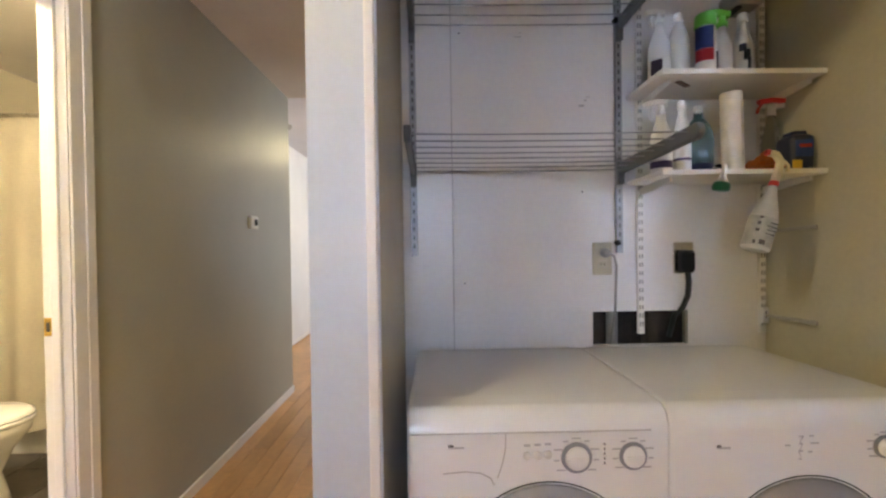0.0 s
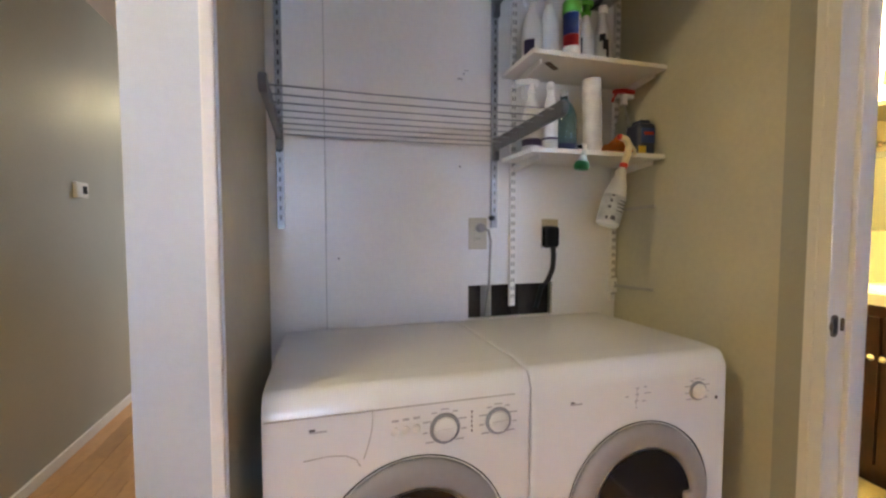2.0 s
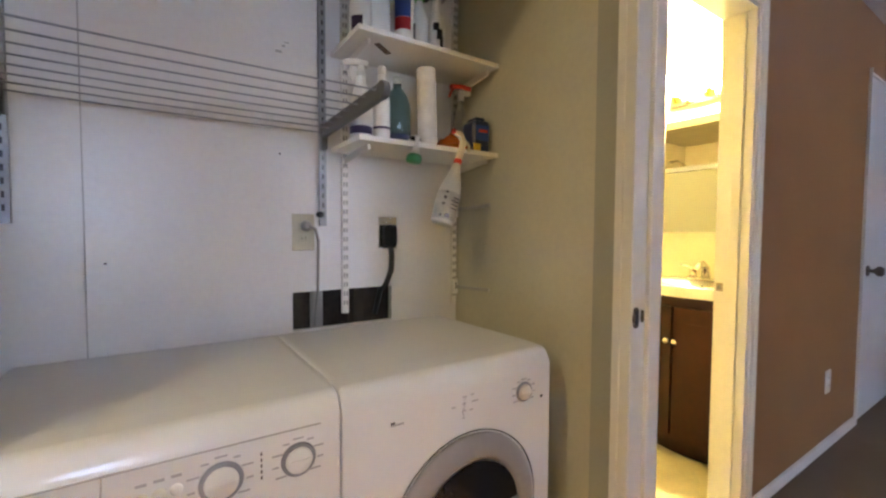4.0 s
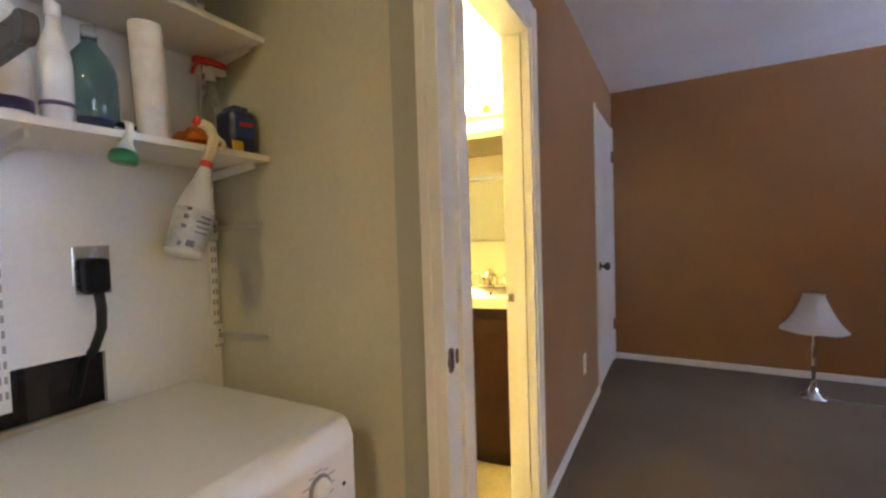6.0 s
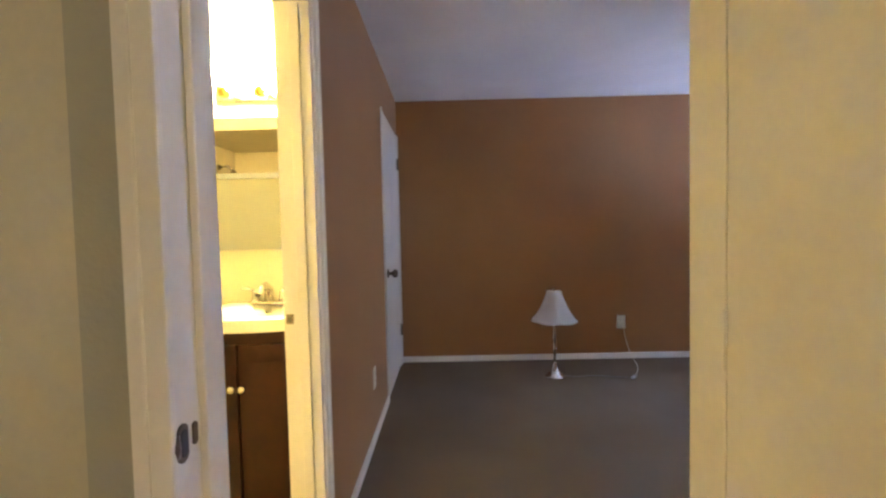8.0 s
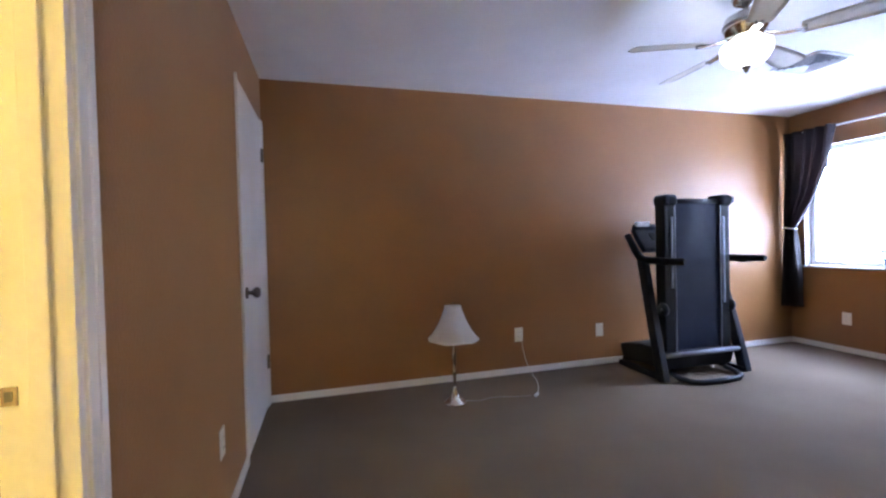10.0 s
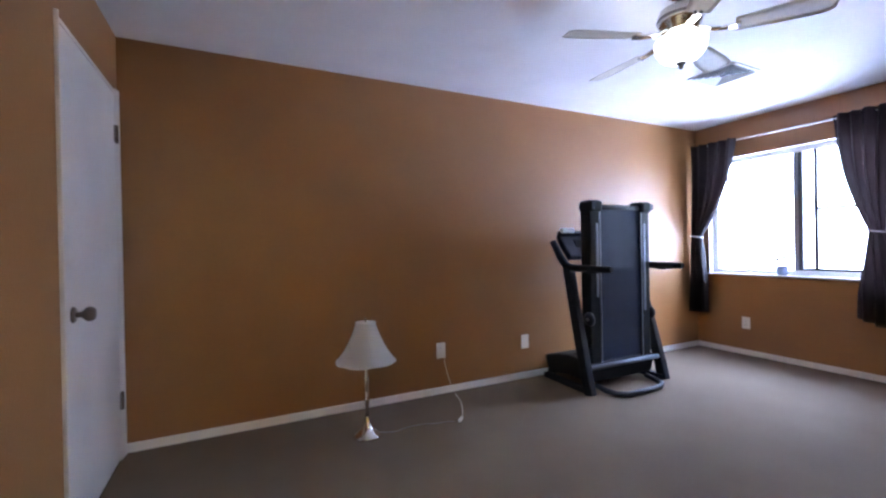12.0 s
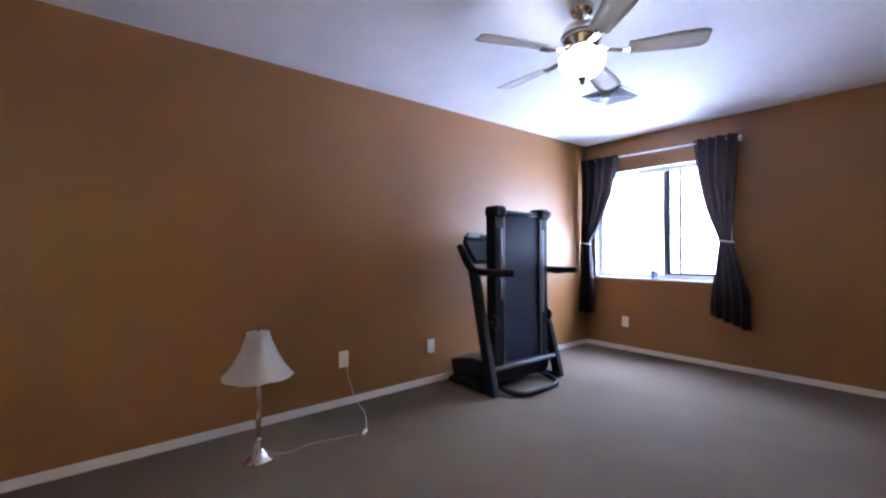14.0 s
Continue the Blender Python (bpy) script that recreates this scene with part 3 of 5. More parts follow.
# ---- washer and dryer ----
def appliance(name, x0, x1, label):
    """A front loader with a rounded top edge; local x runs across its front, y back, z up."""
    w = x1 - x0
    t = thing(name, pose(x0, 2.15, 0), label, "dryer" if name == "tumble_dryer" else "washing machine")
    bm = B()
    prof = [(0.0, 0.03), (0.0, 0.772)]
    for deg, ln in ((8, 0.008), (15, 0.007), (20, 0.006), (23, 0.010), (26, 0.010), (31, 0.006), (42, 0.007), (57, 0.007), (73, 0.009)):
        prof.append((prof[-1][0] + ln * math.sin(radians(deg)), prof[-1][1] + ln * math.cos(radians(deg))))
    prof += [(0.09, 0.830), (0.58, 0.822), (0.60, 0.816), (0.61, 0.80), (0.61, 0.03)]
    cx, cz, rad, n = w / 2 + 0.02, 0.44, 0.218, 48
    xs = [0.0, 0.004, 0.012, w - 0.012, w - 0.004, w]
    ins = [0.003, 0.001, 0.0, 0.0, 0.001, 0.003]
    rows = []
    for x, i in zip(xs, ins):
        rows.append([bm.verts.new((x, min(max(y, i), 0.61 - i), z - (i if z > 0.75 else 0))) for y, z in prof])
    for a, b in zip(rows, rows[1:]):
        for k in range(len(prof) - 1):
            bm.faces.new((a[k], b[k], b[k + 1], a[k + 1])).smooth = a is rows[2] and 0 < k < 10
        bm.faces.new((a[-1], b[-1], b[0], a[0]))
    bm.faces.new(rows[0])
    bm.faces.new(rows[-1])
    part("body", bm, M["white"], t)
    for fx in (0.06, w - 0.06):
        for fy in (0.08, 0.54):
            part("foot", lathe(B(), [(0.022, 0.0), (0.022, 0.012), (0.012, 0.014), (0.012, 0.032)], (fx, fy, 0), 12), M["black"], t)
    dr = part("door", lathe(B(), [(0.150, 0.004), (0.152, -0.012), (0.165, -0.022), (0.196, -0.020), (0.213, -0.010), (0.216, 0.002)], (cx, 0, cz), n, 'y'), M["greyplastic"], t, "grey ring door")
    part("gasket", lathe(B(), [(0.216, 0.003), (0.222, -0.003), (0.222, 0.003)], (cx, 0, cz), n, 'y'), M["black"], dr)
    part("door_glass", lathe(B(), [(0.149, -0.0125), (0.142, -0.006), (0.105, 0.020), (0.05, 0.030), (0.008, 0.032)], (cx, -0.002, cz), n, 'y'), M["smoke"], dr, "smoked glass bowl")
    part("door_handle", box(B(), cx + 0.125, cx + 0.150, -0.026, -0.012, cz - 0.10, cz + 0.02, 0.006), M["greyplastic"], dr)
    return t


def dial(t, x, z, r):
    d = part("dial", lathe(B(), [(0.006, -0.012), (r * 0.76, -0.011), (r * 0.82, -0.008), (r * 0.86, 0.0)], (x, 0, z), 28, 'y'), M["plastic"], t)
    part("dial_ring", lathe(B(), [(r * 0.85, -0.005), (r * 0.98, -0.007), (r * 1.08, -0.002), (r * 1.08, 0.0005)], (x, 0, z), 28, 'y'), M["dialring"], d, "grey ribbed ring")
    part("pointer", box(B(), x - r * 0.72, x + r * 0.72, -0.0145, -0.010, z - 0.004, z + 0.004, 0.002), M["plastic"], d)
    for k in range(9):
        a = math.radians(-40 + k * 32.5)
        px, pz = x + r * 1.4 * math.cos(a), z + r * 1.35 * math.sin(a)
        if k % 2 == 0:
            box_w = 0.010
        else:
            box_w = 0.006
        part("mark", box(B(), px - box_w, px + box_w, -0.0008, 0.0006, pz - 0.0016, pz + 0.0016), M["mark"], d)


M["greybottle"] = mat("cloudy_white_plastic", (0.62, 0.62, 0.58), 0.35, var=0.05, bump=0.0)
M["greylabel"] = mat("pale_grey_label", (0.46, 0.47, 0.45), 0.5, var=0.12, scale=30, bump=0.0)
M["smoke"] = mat("smoked_glass", (0.010, 0.010, 0.014), 0.10, var=0.1, bump=0.0, spec=0.3)
M["dialring"] = mat("pale_blue_grey_ring", (0.27, 0.28, 0.32), 0.4, var=0.05, bump=0.0)
wa = appliance("washing_machine", 1.562, 2.162, "white front-loading washing machine with two dials")
dial(wa, 0.386, 0.715, 0.033)
dial(wa, 0.517, 0.716, 0.030)
part("panel_seam", box(B(), 0.005, 0.56, -0.0010, 0.0006, 0.774, 0.7765), M["line"], wa)
bm = B()
tube(bm, [(0.224, 0.0005, 0.774), (0.222, 0.0005, 0.735), (0.214, 0.0005, 0.700), (0.204, 0.0005, 0.672)], 0.0014, 6)
part("drawer_edge", bm, M["line"], wa)
part("drawer_grip", tube(B(), [(0.08, 0.0005, 0.684), (0.13, 0.0005, 0.688), (0.165, 0.0005, 0.684), (0.188, 0.0005, 0.672), (0.196, 0.0005, 0.656)], 0.0016, 6), M["line"], wa)
for k in range(5):
    part("indicator", box(B(), 0.4495, 0.4525, -0.0010, 0.0006, 0.742 - k * 0.011, 0.748 - k * 0.011), M["darkmark"], wa)
for k in range(3):
    part("button", lathe(B(), [(0.002, -0.006), (0.009, -0.005), (0.010, 0.0005)], (0.272 + k * 0.024, 0, 0.722 + k * 0.001), 14, 'y'), M["plastic"], wa)
    part("mark", box(B(), 0.265 + k * 0.024, 0.280 + k * 0.024, -0.0010, 0.0006, 0.743 + k * 0.001, 0.748 + k * 0.001), M["mark"], wa)
part("badge", box(B(), 0.092, 0.128, -0.0012, 0.0006, 0.741, 0.745), M["mark"], wa)
part("badge", box(B(), 0.092, 0.104, -0.0013, 0.0006, 0.7452, 0.750), M["darkmark"], wa)
dy = appliance("tumble_dryer", 2.166, 2.772, "white front-loading dryer with one dial")
dial(dy, 0.503, 0.724, 0.025)
part("indicator", lathe(B(), [(0.003, -0.002), (0.0045, -0.001), (0.0045, 0.0005)], (0.570, 0, 0.698), 12, 'y'), M["black"], dy)
part("badge", box(B(), 0.108, 0.140, -0.0012, 0.0006, 0.727, 0.731), M["mark"], dy)
part("badge", box(B(), 0.108, 0.118, -0.0013, 0.0006, 0.7312, 0.736), M["darkmark"], dy)
for k, (mx, mz, ml) in enumerate(((0.300, 0.752, 0.012), (0.325, 0.753, 0.010), (0.300, 0.735, 0.010), (0.328, 0.736, 0.020), (0.268, 0.732, 0.012), (0.300, 0.718, 0.010), (0.322, 0.716, 0.010), (0.300, 0.700, 0.006))):
    part("mark", box(B(), mx, mx + ml, -0.0010, 0.0006, mz - 0.0015, mz + 0.0015), M["mark"], dy)
part("track_mark", tube(B(), [(0.312, 0.0004, 0.752), (0.304, 0.0004, 0.742), (0.308, 0.0004, 0.730), (0.300, 0.0004, 0.716), (0.306, 0.0004, 0.704)], 0.0012, 6), M["mark"], dy)

# ---- closet wall: panel, hole, pipes, outlets, cords ----
panel = structure("wall_panel", box(box(B(), 1.700, 2.222, 2.781, 2.7845, 0.80, 0.9495, 0.0), 1.700, 2.310, 2.781, 2.7845, 0.95, 2.38, 0.0015), M["board"], "flat white board screwed to the closet wall", "wall panel")
part("seam", box(B(), 1.6965, 1.6995, 2.7825, 2.7848, 0.80, 2.38), M["seam"], panel, "grey gap beside the board")
for sx, sz in ((1.73, 2.00), (2.19, 1.40), (1.74, 1.06)):
    part("nail_head", lathe(B(), [(0.001, -0.0015), (0.003, -0.001), (0.0034, 0.0)], (sx, 2.781, sz), 10, 'y'), M["darkmark"], panel)
for sx, sz, sw, sh in ((2.190, 1.725, 0.020, 0.008), (2.205, 1.745, 0.010, 0.006), (2.215, 1.758, 0.016, 0.003), (1.95, 1.985, 0.03, 0.003), (1.96, 2.0, 0.012, 0.002)):
    part("scuff", box(B(), sx - sw / 2, sx + sw / 2, 2.7803, 2.7812, sz - sh / 2, sz + sh / 2, 0.0004), M["line"], panel)
# Cavity faces and studs are coloured dark for the shade in the hole.
cav = structure("shaded_wall_cavity", box(B(), 2.20, 2.62, 2.868, 2.879, 0.78, 0.98), M["dark"], "wall cavity behind the cut hole, its shade painted dark", "wall cavity")
part("stud", box(B(), 2.222, 2.262, 2.802, 2.866, 0.70, 1.02), M["stud"], cav)
part("stud", box(B(), 2.452, 2.490, 2.812, 2.866, 0.70, 1.02), M["stud"], cav)
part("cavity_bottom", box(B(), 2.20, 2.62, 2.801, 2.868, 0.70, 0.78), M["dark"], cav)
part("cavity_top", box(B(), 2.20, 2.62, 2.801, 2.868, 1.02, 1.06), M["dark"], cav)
single("drain_pipe", tube(B(), [(2.322, 2.84, 0.78), (2.322, 2.84, 1.02)], 0.022, 14), M["pipe"], "grey plastic drain pipe inside the wall hole", "pipe")


def outlet(name, m, plate, label, sockets=True, w=0.072, h=0.118):
    """Wall plate in the local xz plane, facing -y."""
    t = thing(name, m, label, "outlet", "wall outlets")
    part("plate", box(B(), -w / 2, w / 2, -0.006, 0.0, -h / 2, h / 2, 0.003), plate, t)
    if sockets:
        for s in (-1, 1):
            so = part("socket", box(B(), -0.017, 0.017, -0.0085, -0.005, s * 0.020 - 0.014, s * 0.020 + 0.014, 0.004), plate, t)
            for sx in (-0.006, 0.006):
                part("slot", box(B(), sx - 0.001, sx + 0.001, -0.0092, -0.0084, s * 0.020 - 0.004, s * 0.020 + 0.005), M["slot"], so)
    part("screw", lathe(B(), [(0.0005, -0.0075), (0.003, -0.007), (0.003, -0.005)], (0, 0, 0), 10, 'y'), plate, t)
    return t


outlet("wall_outlet", pose(2.262, 2.781, 1.146), M["almond"], "almond wall outlet with a grey cord plugged in", w=0.074, h=0.122)
pl = thing("power_cord", pose(2.268, 2.772, 1.168), "grey power cord plugged into the almond outlet", "power cord")
part("plug", lathe(B(), [(0.010, -0.032), (0.016, -0.026), (0.018, -0.008), (0.017, 0.0)], (0, 0, 0), 14, 'y'), M["cord"], pl)
part("cord", tube(B(), [(0.003, -0.030, 0.0), (0.022, -0.036, -0.010), (0.034, -0.030, -0.05), (0.038, -0.010, -0.14), (0.040, 0.0, -0.22), (0.040, 0.03, -0.30), (0.040, 0.055, -0.385)], 0.0046), M["cord"], pl)
ro = outlet("range_outlet", pose(2.572, 2.781, 1.145), M["chrome"], "polished steel wall plate with a heavy black plug", sockets=False, w=0.076, h=0.118)
pl = thing("power_cord", pose(2.571, 2.775, 1.135), "heavy black dryer plug and cord", "power cord")
part("plug", box(B(), -0.026, 0.024, -0.045, 0.0, -0.044, 0.040, 0.018, 4), M["black"], pl)
part("cord", tube(B(), [(0.002, -0.022, -0.03), (0.006, -0.024, -0.08), (0.006, -0.018, -0.13), (-0.004, 0.0, -0.18), (-0.014, 0.035, -0.21), (-0.024, 0.060, -0.30)], 0.0105, 10), M["blackcord"], pl)


# ---- slotted standards, drying rack, shelves ----
def standard(name, x, z0, z1, material, slots, label, y=2.781, x_wall=None):
    t = thing(name, pose(x, y, z0), label, "shelf rail", "shelf rails")
    part("channel", box(B(), -0.012, 0.012, -0.014, 0.0, 0, z1 - z0, 0.002), material, t)
    # Slots are solid chips whose colour carries the shade inside them.
    bm = B()
    z = 0.03
    while z < z1 - z0 - 0.02:
        for sx in slots:
            box(bm, sx - 0.0028, sx + 0.0028, -0.0150, -0.0135, z, z + 0.016)
        z += 0.032
    tagged(part("slot_row", bm, M["slotlight"] if len(slots) > 1 else M["slot"], t), kind="stuff")
    return t


standard("shelf_rail", 1.553, 1.165, 2.30, M["steel"], (0.0,), "grey slotted steel rail holding the drying rack")
standard("shelf_rail", 2.326, 1.168, 2.30, M["steel"], (0.0,), "grey slotted steel rail holding the drying rack")
standard("shelf_rail", 2.405, 0.860, 2.30, M["shelf"], (-0.005, 0.005), "white double-slotted shelf rail")
standard("shelf_rail", 2.872, 0.855, 2.30, M["shelf"], (-0.005, 0.005), "white double-slotted shelf rail in the corner")


def drying_rack(z, wires, y_out, label):
    """Two tilted arms with wires between them, near ends at the wall."""
    t = thing("drying_rack", pose(1.94, 2.765, z), label, "drying rack", "drying racks")
    for s, x in ((-1, -0.387), (1, 0.386)):
        arm = lathe(B(), [(0.004, -0.009), (0.0215, -0.009), (0.0228, -0.007), (0.0228, 0.007), (0.0215, 0.009), (0.004, 0.009)], (x + 0.008, y_out, 0.024), 24, 'x', smooth=False)
        part("arm", beam(arm, [(x, 0.0, 0.004), (x, -0.06, 0.007), (x + 0.004, -0.25, 0.014), (x + 0.007, y_out * 0.85, 0.021), (x + 0.008, y_out, 0.024)], 0.018, 0.046, (1, 0, 0), 0.0085), M["rackgrey"], t)
        part("bracket", box(B(), x - 0.011, x + 0.011, -0.02, 0.002, -0.055, 0.03, 0.004), M["rackgrey"], t)
    for k in range(wires):
        f = 0.06 + 0.88 * k / (wires - 1)
        y, zz = f * y_out, -0.004 + 0.036 * f
        part("wire", tube(B(), [(-0.387, y, zz), (-0.13, y, zz - 0.003), (0.13, y, zz - 0.003), (0.390, y, zz)], 0.0021, 6), M["steel"], t)
    return t


drying_rack(1.478, 8, -0.455, "grey metal wall drying rack with eight wires")
drying_rack(2.012, 8, -0.455, "grey metal wall drying rack mounted near the ceiling")
for kz in (1.206, 2.030):
    single("rack_knob", lathe(B(), [(0.004, -0.022), (0.010, -0.020), (0.010, -0.006), (0.005, -0.003), (0.005, 0.0)], (2.310, 2.767, kz), 14, 'y'), M["black"], "small black knob on the rack rail", "knob", "rack knobs")


def shelf(z, label):
    t = thing("wall_shelf", pose(2.355, 2.781, z), label, "shelf", "closet shelves")
    part("board", box(B(), 0.0, 0.535, -0.262, -0.012, -0.016, 0.0, 0.002), M["shelf"], t)
    for x in (0.050, 0.517):
        br = part("bracket", beam(B(), [(x, -0.014, -0.040), (x, -0.10, -0.034), (x, -0.22, -0.020)], 0.008, 0.026, (1, 0, 0), 0.002), M["shelf"], t, "white steel shelf bracket")
        part("hook", box(B(), x - 0.003, x + 0.003, -0.022, -0.006, -0.060, -0.020), M["steel"], br)
    return t


upper = shelf(1.755, "white melamine shelf holding cleaning bottles")
markm = beam(B(), [(0.085, -0.20, -0.0165), (0.150, -0.15, -0.0165)], 0.020, 0.002, (0.6, -0.8, 0))
part("scratch", markm, M["brownrail"], upper, "brown scratch under the board")
shelf(1.436, "white melamine shelf holding spray bottles")
for bz in (0.925, 1.240):
    t = thing("shelf_bracket", pose(2.872, 2.766, bz), "empty white steel shelf bracket", "shelf bracket", "empty brackets")
    part("arm", beam(B(), [(0, 0, 0), (0, -0.10, 0.004), (0, -0.225, 0.010)], 0.007, 0.013, (1, 0, 0), 0.002), M["pipe"], t)
    part("plate", box(B(), -0.012, 0.012, -0.012, 0.0, -0.030, 0.030, 0.003), M["shelf"], t)
    for sz in (-0.006, 0.012):
        part("hole", lathe(B(), [(0.002, -0.0135), (0.0035, -0.013), (0.0035, -0.0115)], (0, 0, sz), 8, 'y'), M["slot"], t)


# ---- cleaning things on the shelves ----
UP, LO = 1.755, 1.436


def bottle(name, x, y, z, prof, material, label, category="bottle", cap=None, band=None, turn=0, lean=(0, 0)):
    """A turned bottle: profile of radius and height; cap and label band as parts."""
    t = thing(name, pose(x, y, z, lean[0], lean[1], turn), label, category)
    part("body", lathe(B(), prof, (0, 0, 0), 20), material, t)
    if cap:
        part("cap", lathe(B(), cap[0], (0, 0, 0), 18), cap[1], t)
    if band:
        r0, z0, z1, bm_ = band
        part("label", lathe(B(), [(r0 - 0.002, z0), (r0 + 0.0008, z0 + 0.001), (r0 + 0.0008, z1 - 0.001), (r0 - 0.002, z1)], (0, 0, 0), 20), bm_, t)
    return t


def trigger(t, z, material, tip=1, s=1.0):
    """A spray head at height z of a bottle, its nozzle to local -x or +x."""
    bm = B()
    lathe(bm, [(0.013 * s, z), (0.014 * s, z + 0.012 * s), (0.009 * s, z + 0.018 * s), (0.009 * s, z + 0.030 * s)], seg=14)
    beam(bm, [(-0.020 * s * tip, 0, z + 0.034 * s), (0.012 * s * tip, 0, z + 0.040 * s), (0.046 * s * tip, 0, z + 0.036 * s)], 0.016 * s, 0.018 * s, (0, 1, 0), 0.004 * s)
    hd = part("spray_head", bm, material, t)
    part("trigger", beam(B(), [(0.026 * s * tip, 0, z + 0.028 * s), (0.032 * s * tip, 0, z + 0.008 * s), (0.026 * s * tip, 0, z - 0.012 * s)], 0.010 * s, 0.007 * s, (0, 1, 0), 0.002 * s), material, hd)
    part("nozzle", lathe(B(), [(0.006 * s, 0.0), (0.007 * s, 0.010 * s)], (0.046 * s * tip, 0, z + 0.036 * s), 10, 'x'), material, hd)


def can_prof(r, h):
    return [(r * 0.9, 0.0), (r, 0.004), (r, h - 0.012), (r * 0.86, h - 0.003), (r * 0.55, h)]


def jug_prof(r, h, neck):
    return [(r * 0.92, 0.0), (r, 0.006), (r, h * 0.50), (r * 0.93, h * 0.62), (r * 0.62, h * 0.80), (neck, h * 0.90), (neck, h)]


# upper shelf
t = bottle("spray_can", 2.541, 2.59, UP, can_prof(0.031, 0.165), M["paper"], "white red and blue powder can with a green lid", "can", ([(0.032, 0.163), (0.033, 0.166), (0.033, 0.200), (0.029, 0.205), (0.010, 0.206)], M["lime"]))


def side_label(r, z0, z1, a0, a1):
    return sheet(B(), lambda u, v: Vector((r * math.cos(radians(a0 + (a1 - a0) * u)), r * math.sin(radians(a0 + (a1 - a0) * u)), z0 + (z1 - z0) * v)), 14, 1, 0.0006)


part("label_band", side_label(0.0320, 0.085, 0.158, 170, 285), M["labelblue"], t, "blue label field")
part("label_band", side_label(0.0322, 0.045, 0.084, 175, 285), M["red"], t, "red label field")
t = bottle("spray_bottle", 2.605, 2.60, UP, jug_prof(0.030, 0.17, 0.012), M["cloudy"], "cloudy white spray bottle with a bright green head", "spray bottle")
part("label", side_label(0.0306, 0.02, 0.085, 150, 215), M["slot"], t, "dark label edge")
trigger(t, 0.168, M["lime"], -1, 1.25)
t = bottle("cleaner_bottle", 2.674, 2.60, UP, jug_prof(0.029, 0.19, 0.014), M["bottlewhite"], "white cleaner bottle with a dark patterned label", "bottle", ([(0.016, 0.186), (0.016, 0.210), (0.012, 0.214)], M["bottlewhite"]))
for z0, z1, a0, a1 in ((0.020, 0.060, 262, 285), (0.050, 0.085, 240, 280), (0.080, 0.105, 215, 255)):
    part("label", side_label(0.0296, z0, z1, a0, a1), M["slot"], t, "dark curved print")
bottle("cleaner_bottle", 2.468, 2.62, UP, jug_prof(0.034, 0.215, 0.013), M["cloudy"], "translucent white cleaner bottle", "bottle", ([(0.015, 0.196), (0.015, 0.222), (0.010, 0.226)], M["bottlewhite"]))
t = bottle("spray_bottle", 2.408, 2.63, UP, jug_prof(0.036, 0.20, 0.013), M["cloudy"], "cloudy spray bottle with a small dark label", "spray bottle")
part("label", side_label(0.0368, 0.015, 0.065, 195, 255), M["purple"], t, "dark patterned label")
trigger(t, 0.198, M["cloudy"], -1)
t = thing("scrub_brush", pose(2.800, 2.63, UP), "small black scrub brush lying on the shelf", "brush")
part("handle", box(B(), -0.055, 0.055, -0.016, 0.016, 0.018, 0.034, 0.007), M["black"], t)
part("bristles", box(B(), -0.050, 0.030, -0.014, 0.014, 0.0, 0.018, 0.003), M["purple"], t)
t = thing("dryer_vent_box", pose(2.76, 2.66, 2.050), "grey plastic box fixed high in the closet corner", "box")
part("box_body", box(B(), -0.045, 0.050, 0.02, 0.12, 0.0, 0.06, 0.008), M["pipe"], t)
part("box_foot", box(B(), -0.040, -0.020, 0.03, 0.12, -0.012, 0.0, 0.003), M["slot"], t)

# lower shelf
t = bottle("spray_bottle", 2.395, 2.60, LO, jug_prof(0.034, 0.20, 0.014), M["bottlewhite"], "white spray bottle with a purple label", "spray bottle", None, (0.034, 0.015, 0.040, M["purple"]), 160)
trigger(t, 0.196, M["bottlewhite"], 1, 1.1)
t = bottle("spray_bottle", 2.466, 2.60, LO, jug_prof(0.027, 0.22, 0.011), M["bottlewhite"], "slim white cleaner bottle with a small dark mark", "bottle", ([(0.013, 0.215), (0.013, 0.240), (0.008, 0.244)], M["bottlewhite"]), (0.027, 0.04, 0.050, M["purple"]))
t = bottle("cleaner_bottle", 2.527, 2.61, LO, [(0.042, 0.0), (0.046, 0.006), (0.046, 0.105), (0.043, 0.135), (0.032, 0.165), (0.016, 0.186), (0.012, 0.20)], M["clearblue"], "clear blue plastic bottle half full", "bottle", ([(0.014, 0.196), (0.014, 0.222), (0.010, 0.226)], M["clear"]), (0.0460, 0.004, 0.030, M["blue"]))
t = thing("paper_towel_roll", pose(2.640, 2.60, LO, 2.0, -3.0, 0), "cream paper towel roll standing on end", "paper towel")
part("roll", lathe(B(), [(0.016, 0.001), (0.031, 0.0), (0.033, 0.004), (0.0325, 0.262), (0.031, 0.266), (0.016, 0.265)], (0, 0, 0), 26), M["cloth"], t)
part("core", lathe(B(), [(0.0155, 0.262), (0.0185, 0.268), (0.0155, 0.2685)], (0, 0, 0), 18), M["stud"], t)
t = thing("scrub_cloth", pose(2.728, 2.58, LO), "crumpled orange cleaning cloth", "cloth")


def crumple(u, v):
    a, b = (u - 0.5) * 0.118, (v - 0.5) * 0.09
    return Vector((a, b, 0.004 + 0.068 * max(0, 1 - (a / 0.064) ** 2) * max(0, 1 - (b / 0.05) ** 2) * (0.75 + 0.5 * noise.noise((a * 40, b * 40, 3)))))


